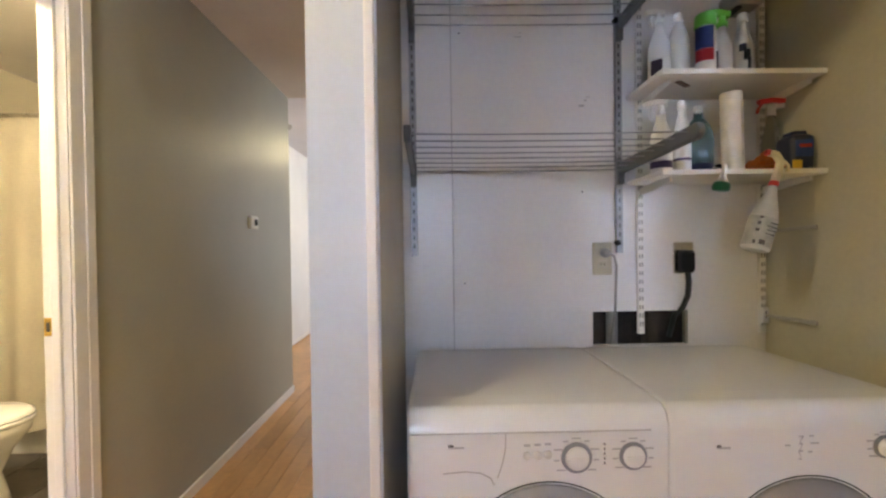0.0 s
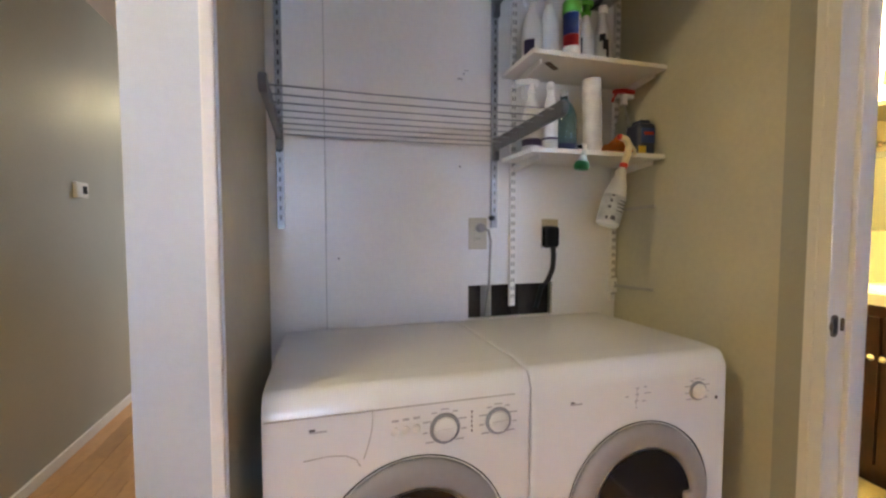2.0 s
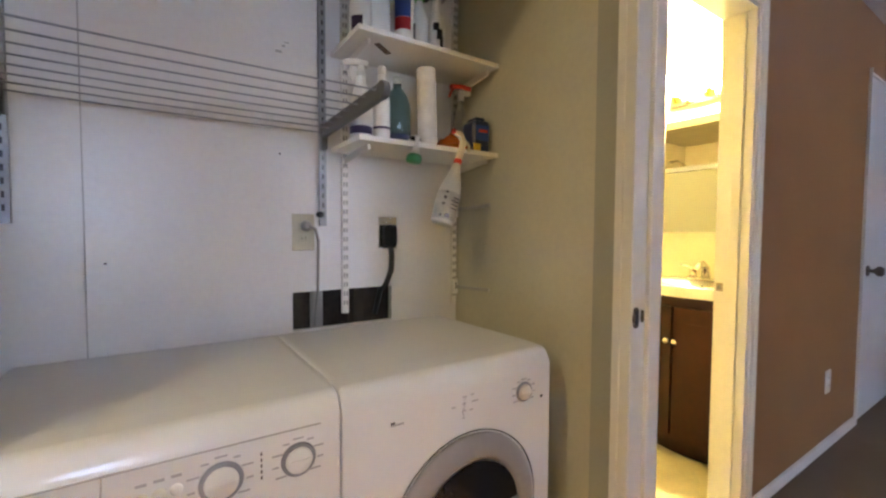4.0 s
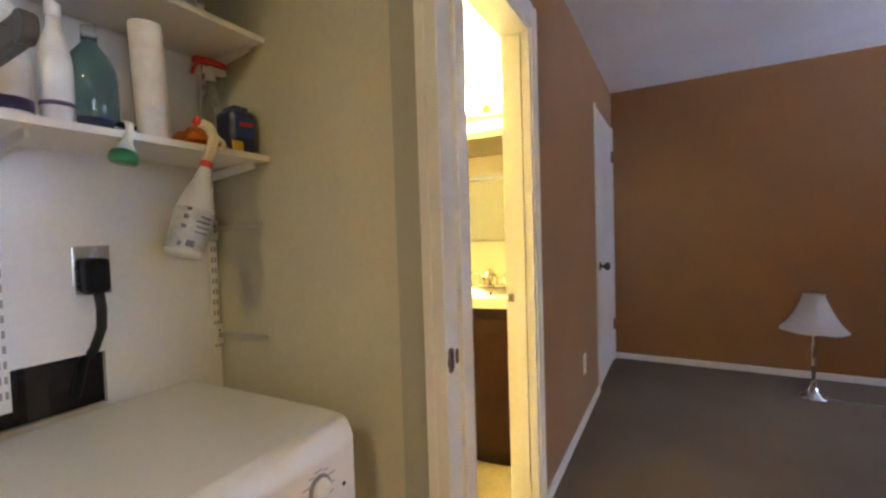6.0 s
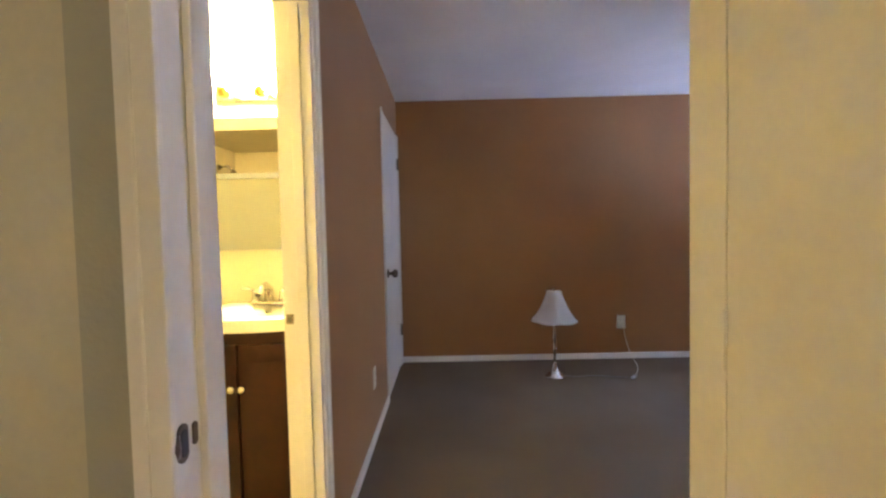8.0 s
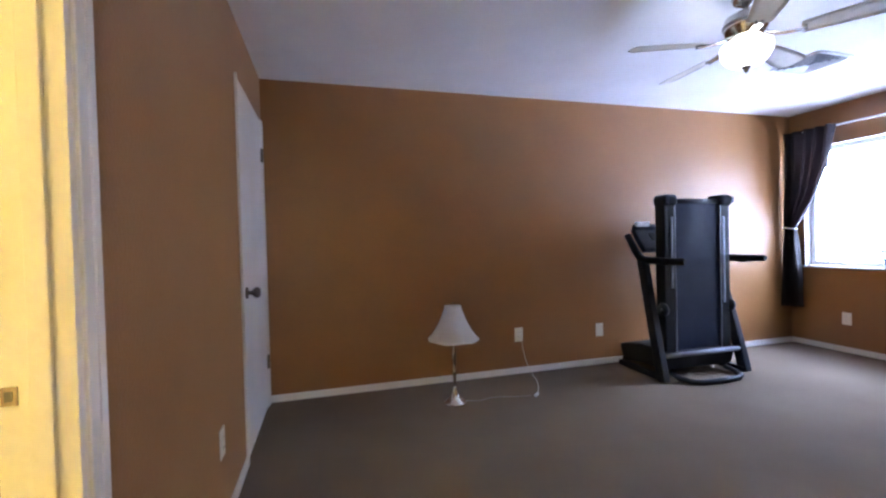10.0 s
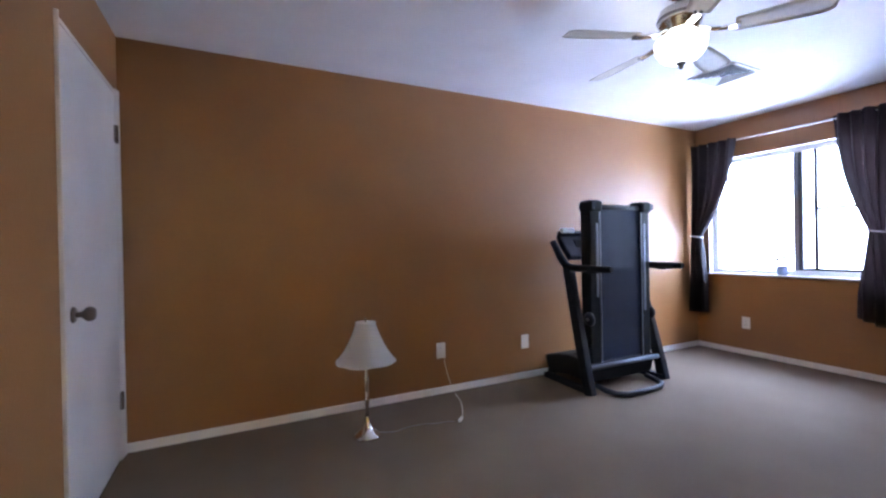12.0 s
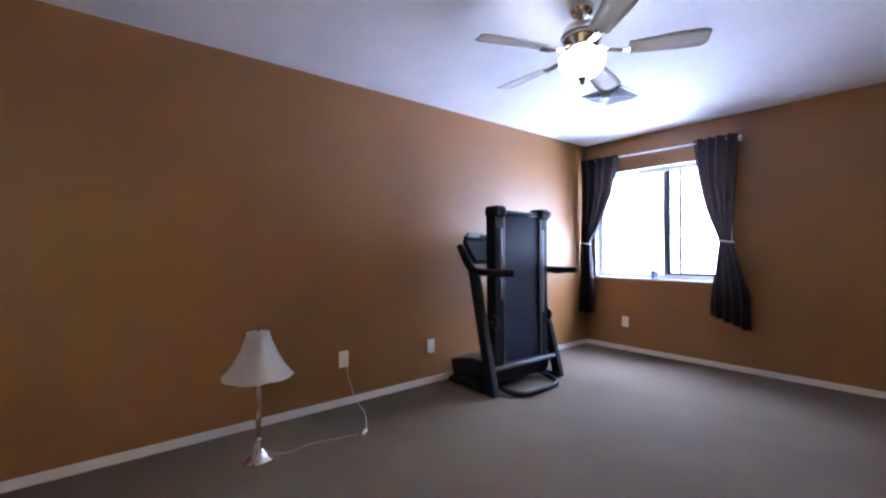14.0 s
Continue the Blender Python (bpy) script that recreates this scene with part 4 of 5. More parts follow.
part("fabric", sheet(B(), crumple, 14, 12, 0.003), M["orange"], t)
t = thing("detergent_box", pose(2.852, 2.60, LO, 0, 0, -6), "dark blue detergent tub with a yellow corner", "detergent")
part("tub", box(B(), -0.040, 0.036, -0.045, 0.045, 0.0, 0.122, 0.024, 5), M["blue"], t)
part("lid", box(B(), -0.024, 0.020, -0.028, 0.028, 0.118, 0.134, 0.007, 3), M["blue"], t)
part("label", box(B(), -0.030, 0.026, -0.0462, -0.0448, 0.045, 0.100, 0.0005), M["labelblue"], t, "blue label with a red stroke")
part("label_stroke", box(B(), -0.018, 0.020, -0.0470, -0.0460, 0.075, 0.086, 0.0004), M["red"], t)
part("yellow_mark", box(B(), -0.040, -0.010, -0.0465, -0.0450, 0.004, 0.034, 0.0005), M["yellow"], t, "yellow printed corner")

# things hung from the shelf edges
t = thing("dish_brush", pose(2.545, 2.512, 1.440, 0, 10, 0), "white dish brush with a green head hooked over the shelf edge", "brush")
part("hook", tube(B(), [(0.0, 0.045, 0.004), (0.0, 0.015, 0.012), (0.0, -0.004, 0.006), (0.0, -0.010, -0.012), (-0.004, -0.012, -0.036)], [0.006, 0.007, 0.008, 0.008, 0.011]), M["bottlewhite"], t)
part("head", lathe(B(), [(0.016, -0.050), (0.022, -0.053), (0.025, -0.062), (0.025, -0.072), (0.022, -0.077), (0.003, -0.078)], (-0.006, -0.014, 0.0), 18), M["green"], t, "dark green scrubber head")
part("neck", lathe(B(), [(0.007, -0.030), (0.010, -0.036), (0.017, -0.046), (0.017, -0.051)], (-0.006, -0.014, 0.0), 18), M["bottlewhite"], t)
part("grip", box(B(), -0.016, 0.016, 0.0, 0.020, 0.0005, 0.010, 0.004), M["black"], t)
t = thing("spray_bottle", pose(2.718, 2.500, 1.455, 0, 17, 0), "white spray bottle hung by its trigger from the shelf edge", "spray bottle")
part("body", lathe(B(), [(0.010, -0.075), (0.013, -0.090), (0.019, -0.115), (0.030, -0.150), (0.037, -0.180), (0.0385, -0.285), (0.034, -0.292)], (0, 0, 0), 20), M["greybottle"], t)
lb = part("label", lathe(B(), [(0.037, -0.186), (0.0392, -0.187), (0.0400, -0.280), (0.037, -0.281)], (0, 0, 0), 20), M["greylabel"], t, "label printed with grey lines")
for rx, rz, rw, rh in ((-0.026, -0.192, 0.010, 0.006), (-0.028, -0.210, 0.008, 0.010), (-0.028, -0.232, 0.010, 0.008), (-0.012, -0.268, 0.016, 0.014), (-0.029, -0.270, 0.007, 0.010), (0.004, -0.216, 0.030, 0.003), (0.006, -0.228, 0.028, 0.003), (0.004, -0.240, 0.026, 0.003), (0.008, -0.204, 0.024, 0.003)):
    yy = -math.sqrt(0.0402 ** 2 - rx ** 2)
    part("print", box(B(), rx - rw / 2, rx + rw / 2, yy - 0.0012, yy + 0.004, rz - rh / 2, rz + rh / 2, 0.0004), M["darkmark"], lb)
part("collar", lathe(B(), [(0.012, -0.066), (0.014, -0.068), (0.014, -0.080), (0.012, -0.082)], (0, 0, 0), 16), M["red"], t, "red collar")
bm = B()
beam(bm, [(0.0, 0.0, -0.066), (0.003, 0.0, -0.030), (0.004, 0.004, 0.0), (-0.014, 0.008, 0.020), (-0.034, 0.010, 0.018)], 0.018, 0.020, (0, 1, 0), 0.005)
hd = part("spray_head", bm, M["ivory"], t, "cream spray head")
part("trigger", beam(B(), [(0.010, 0.0, 0.002), (0.030, 0.004, -0.004), (0.036, 0.006, -0.022)], 0.010, 0.008, (0, 1, 0), 0.002), M["ivory"], hd)
part("nozzle", box(B(), -0.046, -0.034, 0.002, 0.018, 0.010, 0.028, 0.003), M["red"], hd, "red nozzle")
t = bottle("spray_bottle", 2.832, 2.675, LO, jug_prof(0.030, 0.215, 0.011), M["clear"], "clear empty spray bottle with red and white head", "spray bottle")
hd = part("spray_head", beam(B(), [(-0.046, 0, 0.262), (0.0, 0, 0.268), (0.046, 0, 0.264)], 0.022, 0.018, (0, 1, 0), 0.005), M["red"], t, "red spray head")
part("collar", lathe(B(), [(0.013, 0.213), (0.014, 0.215), (0.013, 0.235), (0.011, 0.255)], (0, 0, 0), 16), M["bottlewhite"], hd)
part("nozzle", beam(B(), [(-0.005, 0, 0.248), (0.028, 0, 0.246), (0.042, 0, 0.250)], 0.020, 0.018, (0, 1, 0), 0.004), M["bottlewhite"], hd)
part("trigger", beam(B(), [(-0.034, 0, 0.256), (-0.046, 0, 0.240), (-0.052, 0, 0.222)], 0.010, 0.007, (0, 1, 0), 0.002), M["red"], hd)

# hall thermostat
t = thing("thermostat", pose(0.426, 3.985, 1.37), "small white wall thermostat with a dark display", "thermostat")
part("body", box(B(), 0.0, 0.022, -0.055, 0.055, -0.042, 0.042, 0.006), M["plastic"], t)
part("display", box(B(), 0.0215, 0.0235, -0.005, 0.040, -0.020, 0.022, 0.001), M["black"], t)
t = thing("smoke_detector", pose(0.13, 5.5, H), "round white smoke detector on the ceiling", "smoke detector")
part("body", lathe(B(), [(0.065, 0.0), (0.065, -0.018), (0.052, -0.036), (0.004, -0.038)], (0, 0, 0), 24), M["pipe"], t)
part("grille", lathe(B(), [(0.030, -0.037), (0.032, -0.040), (0.026, -0.0405)], (0, 0, 0), 20), M["slot"], t)
t = thing("far_room_ceiling_light", pose(1.15, 6.4, H), "lit warm dome ceiling light in the far room", "ceiling light")
part("base", lathe(B(), [(0.15, 0.0), (0.15, -0.02), (0.14, -0.024)], (0, 0, 0), 28), M["chrome"], t)
part("diffuser", lathe(B(), [(0.138, -0.0245), (0.130, -0.05), (0.10, -0.075), (0.05, -0.09), (0.006, -0.094)], (0, 0, 0), 28), M["bulb_far"], t)
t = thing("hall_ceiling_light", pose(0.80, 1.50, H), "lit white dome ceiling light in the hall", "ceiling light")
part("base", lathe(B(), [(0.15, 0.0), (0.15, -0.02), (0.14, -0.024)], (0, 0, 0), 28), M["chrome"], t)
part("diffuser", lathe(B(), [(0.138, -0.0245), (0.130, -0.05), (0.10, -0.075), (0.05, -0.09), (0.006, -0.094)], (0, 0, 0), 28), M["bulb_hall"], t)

# ---- bedroom things ----
outlet("wall_outlet", pose(6.2715, -0.013, 0.345, 0, 0, -90), M["plastic"], "white wall outlet with a pale cord hanging from it", w=0.078, h=0.124)
outlet("wall_outlet", pose(6.2715, -0.840, 0.322, 0, 0, -90), M["plastic"], "plain white blank wall plate beside the treadmill", sockets=False, w=0.078, h=0.122)
outlet("wall_outlet", pose(5.763, -3.2765, 0.330, 0, 0, 180), M["plastic"], "white wall outlet under the window", w=0.078, h=0.122)
outlet("wall_outlet", pose(4.800, 2.0545, 0.365), M["plastic"], "white wall outlet on the brown wall near the closet door", w=0.076, h=0.124)

t = thing("extension_cord", pose(6.25, -0.04, 0.0), "thin pale extension cord from the outlet to the carpet", "cord")
part("plug", box(B(), -0.006, 0.014, 0.0, 0.026, 0.30, 0.335, 0.004), M["plastic"], t)
part("cord", tube(B(), [(-0.004, 0.012, 0.302), (-0.012, 0.010, 0.24), (-0.030, -0.010, 0.14), (-0.045, -0.035, 0.05), (-0.075, -0.05, 0.008), (-0.20, -0.025, 0.005), (-0.34, 0.035, 0.005), (-0.46, 0.10, 0.006), (-0.52, 0.14, 0.008)], 0.0023), M["paper"], t)
part("socket_end", beam(B(), [(-0.50, 0.125, 0.010), (-0.545, 0.170, 0.011)], 0.018, 0.015, (0.7, 0.7, 0), 0.004), M["plastic"], t)

# table lamp on the floor
t = thing("table_lamp", pose(5.805, 0.728, 0), "brushed nickel table lamp with white bell shade on the carpet", "lamp")
part("base", lathe(B(), [(0.084, 0.0), (0.086, 0.006), (0.080, 0.014), (0.058, 0.028), (0.036, 0.050), (0.022, 0.078), (0.015, 0.110), (0.012, 0.125)], (0, 0, 0), 32), M["chrome"], t)
part("column", lathe(B(), [(0.011, 0.120), (0.012, 0.17), (0.015, 0.215), (0.0175, 0.222), (0.0175, 0.232), (0.013, 0.240), (0.015, 0.30), (0.017, 0.36), (0.013, 0.385), (0.010, 0.40), (0.009, 0.60)], (0, 0, 0), 20), M["chrome"], t)
bm = B()
prof = [(0.192, 0.475), (0.168, 0.496), (0.140, 0.533), (0.113, 0.580), (0.090, 0.630), (0.072, 0.675), (0.060, 0.712)]
N = 48
rings = []
for r, h in prof:
    ring = []
    for k in range(N):
        a = 2 * math.pi * k / N
        q = (k % 8) / 8.0
        ring.append(bm.verts.new((r * (1 - 0.045 * math.sin(math.pi * q)) * math.cos(a), r * (1 - 0.045 * math.sin(math.pi * q)) * math.sin(a), h - (0.010 * math.sin(math.pi * q) if h < 0.48 else 0))))
    rings.append(ring)
fs = []
for a, b in zip(rings, rings[1:]):
    for k in range(N):
        f = bm.faces.new((a[k], a[(k + 1) % N], b[(k + 1) % N], b[k]))
        f.smooth = True
        fs.append(f)
bmesh.ops.solidify(bm, geom=fs, thickness=0.002)
sh = part("shade", bm, M["shade"], t, "white fabric bell shade with six panels")
part("trim_band", lathe(B(), [(0.0600, 0.706), (0.0632, 0.707), (0.0622, 0.714), (0.0588, 0.714)], (0, 0, 0), 32), M["shade"], sh)
hp = part("harp", tube(B(), [(0, -0.012, 0.44), (0, -0.045, 0.50), (0, -0.055, 0.58), (0, -0.035, 0.68), (0, 0, 0.712), (0, 0.035, 0.68), (0, 0.055, 0.58), (0, 0.045, 0.50), (0, 0.012, 0.44)], 0.002, 6), M["brass"], t)
part("spider", tube(B(), [(-0.058, 0, 0.709), (0, 0, 0.711), (0.058, 0, 0.709)], 0.0018, 6), M["brass"], t)
part("finial", lathe(B(), [(0.006, 0.710), (0.010, 0.716), (0.006, 0.724), (0.008, 0.732), (0.003, 0.742)], (0, 0, 0), 14), M["chrome"], t)
single("lamp_cord", tube(B(), [(5.80, 0.645, 0.008), (5.77, 0.56, 0.005), (5.80, 0.45, 0.005), (5.785, 0.34, 0.005), (5.76, 0.28, 0.005), (5.75, 0.21, 0.006), (5.715, 0.16, 0.012)], 0.0022), M["cord"], "thin grey-brown lamp cord lying on the carpet", "cord")


# folded treadmill
def treadmill():
    t = thing("treadmill", pose(5.74, -1.42, 0), "dark grey folding treadmill with its deck folded upright", "treadmill")
    # local x to the wall, y along it; middle at y = 0
    for s in (1, -1):
        y = s * 0.425
        part("upright", beam(B(), [(-0.085, y, 0.0), (-0.045, y, 0.17), (0.02, y * 0.985, 0.42), (0.10, y * 0.95, 0.72), (0.17, y * 0.92, 0.99)], 0.060, 0.085, (0, 1, 0), 0.010), M["tmframe"], t)
        part("foot_rail", beam(B(), [(-0.10, y * 0.97, 0.022), (0.20, y * 0.95, 0.022), (0.47, y * 0.93, 0.022)], 0.055, 0.044, (0, 1, 0), 0.008), M["tmframe"], t)
        part("handrail", tube(B(), [(0.36, y * 0.90, 1.20), (0.26, y * 0.91, 1.06), (0.19, y * 0.92, 0.995), (0.12, y * 0.92, 0.982), (-0.10, y * 0.94, 0.982), (-0.275, y * 0.95, 0.984), (-0.290, y * 0.95, 0.984)], [0.030, 0.034, 0.036, 0.032, 0.028, 0.026, 0.018], 12), M["black"], t, "black foam-covered handrail")
        part("grip_sensor", box(B(), -0.16, -0.06, y * 0.94 - 0.030, y * 0.94 + 0.030, 0.948, 0.968, 0.008), M["black"], t)
        hub = part("latch_hub", lathe(B(), [(0.010, -0.016), (0.052, -0.012), (0.055, 0.0), (0.052, 0.012), (0.010, 0.016)], (-0.012, s * 0.352, 0.575), 22, 'y'), M["tmframe"], t)
        part("bolt", lathe(B(), [(0.006, -0.022), (0.012, -0.020), (0.012, 0.020), (0.006, 0.022)], (-0.012, s * 0.352, 0.575), 12, 'y'), M["tmsilver"], hub)
        part("side_rail", box(B(), -0.028, 0.075, s * 0.235 if s > 0 else -0.345, 0.345 if s > 0 else -0.235, 0.215, 1.46, 0.012), M["black"], t, "black foot rail of the deck")
        part("rail_strip", box(B(), -0.036, -0.027, s * 0.272 - 0.011, s * 0.272 + 0.011, 0.75 if s > 0 else 0.60, 1.34, 0.003), M["tmsilver"], t)
        part("rail_edge", box(B(), -0.034, -0.0275, s * 0.238 - 0.006, s * 0.238 + 0.006, 0.22, 1.44, 0.002), M["tmsilver"], t)
        cap = part("end_cap", box(B(), -0.062, 0.095, s * 0.288 - 0.066, s * 0.288 + 0.066, 1.430, 1.528, 0.042, 4), M["black"], t, "black rounded end cap")
        part("cap_inset", box(B(), -0.0635, -0.0610, s * 0.335 - 0.018, s * 0.335 + 0.018, 1.455, 1.505, 0.004), M["tmframe"], cap)
        part("wheel", lathe(B(), [(0.010, -0.014), (0.040, -0.014), (0.044, 0.0), (0.040, 0.014), (0.010, 0.014)], (0.455, y * 0.80, 0.044), 18, 'y'), M["black"], t)
    part("belt", box(B(), -0.020, 0.040, -0.236, 0.236, 0.225, 1.475, 0.012), M["belt"], t, "dark blue-grey running belt")
    part("roller", tube(B(), [(-0.002, -0.30, 1.470), (-0.002, 0.30, 1.470)], 0.026, 14), M["tmframe"], t)
    part("deck_frame", box(B(), 0.041, 0.085, -0.33, 0.33, 0.20, 1.44, 0.006), M["tmframe"], t)
    part("cross_bar", tube(B(), [(-0.055, -0.405, 0.198), (-0.055, 0.405, 0.198)], 0.019, 12), M["tmsilver"], t, "grey steel cross bar")
    part("motor_hood", beam(B(), [(-0.02, 0, 0.135), (0.08, 0, 0.160), (0.24, 0, 0.158), (0.38, 0, 0.135), (0.48, 0, 0.105)], 0.76, 0.17, (0, 1, 0), 0.025), M["tmframe"], t, "dark motor hood at the base")
    part("hood_vent", box(B(), 0.10, 0.22, 0.18, 0.30, 0.238, 0.249, 0.003), M["black"], t)
    part("step_loop", tube(B(), [(-0.03, 0.30, 0.045), (-0.12, 0.30, 0.030), (-0.20, 0.27, 0.024), (-0.245, 0.20, 0.022), (-0.255, 0.0, 0.022), (-0.245, -0.16, 0.022), (-0.20, -0.24, 0.024), (-0.12, -0.27, 0.030), (-0.03, -0.27, 0.045)], 0.022, 12), M["tmframe"], t, "grey foot loop on the carpet")
    con = part("console", beam(B(), [(0.20, 0, 1.055), (0.28, 0, 1.15), (0.34, 0, 1.24), (0.315, 0, 1.285)], 0.70, 0.055, (0, 1, 0), 0.014), M["tmframe"], t, "tilted console behind the deck")
    part("screen", beam(B(), [(0.245, 0.10, 1.150), (0.290, 0.10, 1.215)], 0.24, 0.010, (0, 1, 0), 0.003), M["black"], con)
    part("book_ledge", box(B(), 0.295, 0.325, 0.20, 0.335, 1.275, 1.315, 0.006), M["plastic"], con)
    return t


treadmill()


# ceiling fan
def ceiling_fan():
    t = thing("ceiling_fan", pose(4.583, -0.562, H), "brushed nickel ceiling fan with five blades and lit bowl", "ceiling fan")
    part("canopy", lathe(B(), [(0.062, 0.0), (0.064, -0.012), (0.052, -0.040), (0.020, -0.056)], (0, 0, 0), 28), M["chrome"], t)
    part("rod", lathe(B(), [(0.013, -0.05), (0.013, -0.10)], (0, 0, 0), 14), M["chrome"], t)
    part("motor", lathe(B(), [(0.020, -0.088), (0.060, -0.094), (0.092, -0.112), (0.102, -0.140), (0.102, -0.170), (0.096, -0.190), (0.085, -0.205), (0.078, -0.238), (0.050, -0.246)], (0, 0, 0), 36), M["chrome"], t)
    part("motor_band", lathe(B(), [(0.1025, -0.148), (0.1060, -0.151), (0.1060, -0.162), (0.1025, -0.165)], (0, 0, 0), 36), M["bronzenickel"], t)
    part("light_fitter", lathe(B(), [(0.050, -0.240), (0.074, -0.246), (0.074, -0.262), (0.030, -0.268)], (0, 0, 0), 32), M["chrome"], t)
    part("bowl", lathe(B(), [(0.1118, -0.2620), (0.1161, -0.2620), (0.1170, -0.2832), (0.1127, -0.3080), (0.0989, -0.3356), (0.0740, -0.3577), (0.0447, -0.3696), (0.0086, -0.3724), (0.0086, -0.3678), (0.0430, -0.3650), (0.0714, -0.3531), (0.0955, -0.3319), (0.1084, -0.3062), (0.1127, -0.2832), (0.1118, -0.2620)], (0, 0, 0), 36, caps=False), M["bowl"], t, "lit white glass bowl")
    part("finial", lathe(B(), [(0.024, -0.370), (0.026, -0.376), (0.014, -0.384), (0.009, -0.390), (0.012, -0.398), (0.003, -0.406)], (0, 0, 0), 16), M["bronzenickel"], t)
    part("stem", lathe(B(), [(0.006, -0.262), (0.006, -0.374)], (0, 0, 0), 10), M["chrome"], t)
    for k in range(3):
        a = radians(35 + 120 * k)
        part("bulb", lathe(B(), [(0.004, -0.262), (0.014, -0.268), (0.024, -0.285), (0.026, -0.300), (0.018, -0.318), (0.003, -0.325)], (0.070 * math.cos(a), 0.070 * math.sin(a), 0), 14), M["lamp_bulb"], t)
    for k in range(5):
        a = radians(-3 + 72 * k)
        R = Matrix.Rotation(a, 4, 'Z')
        bm = B()
        beam(bm, [(0.080, 0, -0.215), (0.13, 0, -0.240), (0.20, 0, -0.252), (0.245, 0, -0.252)], 0.040, 0.007, (0, 1, 0), 0.002)
        bmesh.ops.transform(bm, matrix=R, verts=bm.verts)
        br = part("blade_bracket", bm, M["chrome"], t)
        for sy in (-0.025, 0.025):
            bm = lathe(B(), [(0.007, -0.259), (0.007, -0.243)], (0.240, sy * 0.5, 0), 10)
            bmesh.ops.transform(bm, matrix=R, verts=bm.verts)
            part("screw", bm, M["bronzenickel"], br)
        bm = B()

        def blade_point(u, v):
            x = 0.225 + 0.365 * u
            w = 0.050 + 0.018 * min(1, u * 1.6)
            if u > 0.9:
                w *= 1 - 0.35 * ((u - 0.9) / 0.1) ** 2
            y = (v - 0.5) * 2 * w
            return Vector((x, y, -0.244 - 0.20 * y))

        sheet(bm, blade_point, 24, 4, 0.006)
        bmesh.ops.transform(bm, matrix=R, verts=bm.verts)
        part("blade", bm, M["blade"], t, "wood-grain fan blade")
    return t


M["bronzenickel"] = mat("dark_nickel", (0.22, 0.21, 0.21), 0.28, metal=1.0, var=0.08, bump=0.0)
ceiling_fan()

# ceiling air diffuser
t = thing("ceiling_vent", pose(5.15, -1.89, H), "white square four-way ceiling air diffuser", "air vent")
for k in range(4):
    R = Matrix.Rotation(math.pi / 2 * k, 4, 'Z')
    bm = box(B(), -0.170, 0.170, 0.150, 0.170, -0.010, 0.0, 0.003)
    bmesh.ops.transform(bm, matrix=R, verts=bm.verts)
    part("frame", bm, M["plastic"], t)
    for j in range(4):
        d = 0.030 + j * 0.032
        bm = B()
        vs = [bm.verts.new(c) for c in ((-d, d, -0.006), (d, d, -0.006), (d + 0.022, d + 0.022, -0.020), (-d - 0.022, d + 0.022, -0.020))]
        f = bm.faces.new(vs)
        bmesh.ops.solidify(bm, geom=[f], thickness=0.002)
        bmesh.ops.transform(bm, matrix=R, verts=bm.verts)
        part("slat", bm, M["plastic"], t)
# No duct is cut; a dark sheet gives the shade behind the slats.
part("backing", box(B(), -0.150, 0.150, -0.150, 0.150, -0.003, -0.001), M["slot"], t, "dark sheet coloured as the shade in the duct")

# curtain rod and curtains
t = thing("curtain_rod", pose(5.41, -3.19, 2.205), "thin white curtain rod above the window", "curtain rod")
part("rod", tube(B(), [(-0.80, 0, 0), (0.82, 0, 0.018)], 0.008, 10), M["plastic"], t)
for x, z in ((-0.80, 0.0), (0.82, 0.018)):
    part("finial", lathe(B(), [(0.004, -0.016), (0.014, -0.010), (0.016, 0.0), (0.013, 0.012), (0.004, 0.018)], (x, 0, z), 14, 'x'), M["plastic"], t)
    part("bracket", box(B(), x * 0.985 - 0.006, x * 0.985 + 0.006, -0.087, 0.006, z - 0.03, z - 0.009, 0.003), M["plastic"], t)


def drape(name, top0, top1, tie0, tie1, bot0, bot1, z_bot0, z_bot1, label, seed):
    """A tied-back curtain: gathered at the tie, x from side 0 (wall) to side 1 (window)."""
    t = thing(name, pose(0, -3.148, 0), label, "curtain", "window curtains")
    ztop, ztie = 2.235, 1.235

    def f(u, v):
        zb = z_bot0 + (z_bot1 - z_bot0) * u
        z = ztop + (zb - ztop) * v
        if z > ztie:
            q = (ztop - z) / (ztop - ztie)
            e0, e1 = q ** 1.2, q ** 2.2 * 0.75 + 0.25 * q
            a = top0 + (tie0 - top0) * e0
            b = top1 + (tie1 - top1) * e1
        else:
            q = (ztie - z) / (ztie - min(z_bot0, z_bot1))
            a = tie0 + (bot0 - tie0) * min(1, 1.6 * q) ** 0.8
            b = tie1 + (bot1 - tie1) * min(1, 1.6 * q) ** 0.8
        x = a + (b - a) * u
        near = math.exp(-((z - ztie) / 0.10) ** 2)
        amp = 0.030 * (1 - 0.6 * near)
        y = amp * math.sin(u * 4.6 * 2 * math.pi + seed + 0.8 * math.sin(3 * z)) + 0.012 * math.sin(u * 17 + z * 5 + seed)
        return Vector((x, y, z))

    part("fabric", sheet(B(), f, 78, 44, 0.002), M["curtain"], t)
    xm, hw = (tie0 + tie1) / 2, abs(tie1 - tie0) / 2 + 0.012
    part("tie_back", tube(B(), [(xm + hw * math.cos(a), 0.042 * math.sin(a), ztie + 0.01 * math.cos(a)) for a in [2 * math.pi * k / 20 for k in range(21)]], 0.007, 8), M["plastic"], t, "white rope tie-back")
    return t


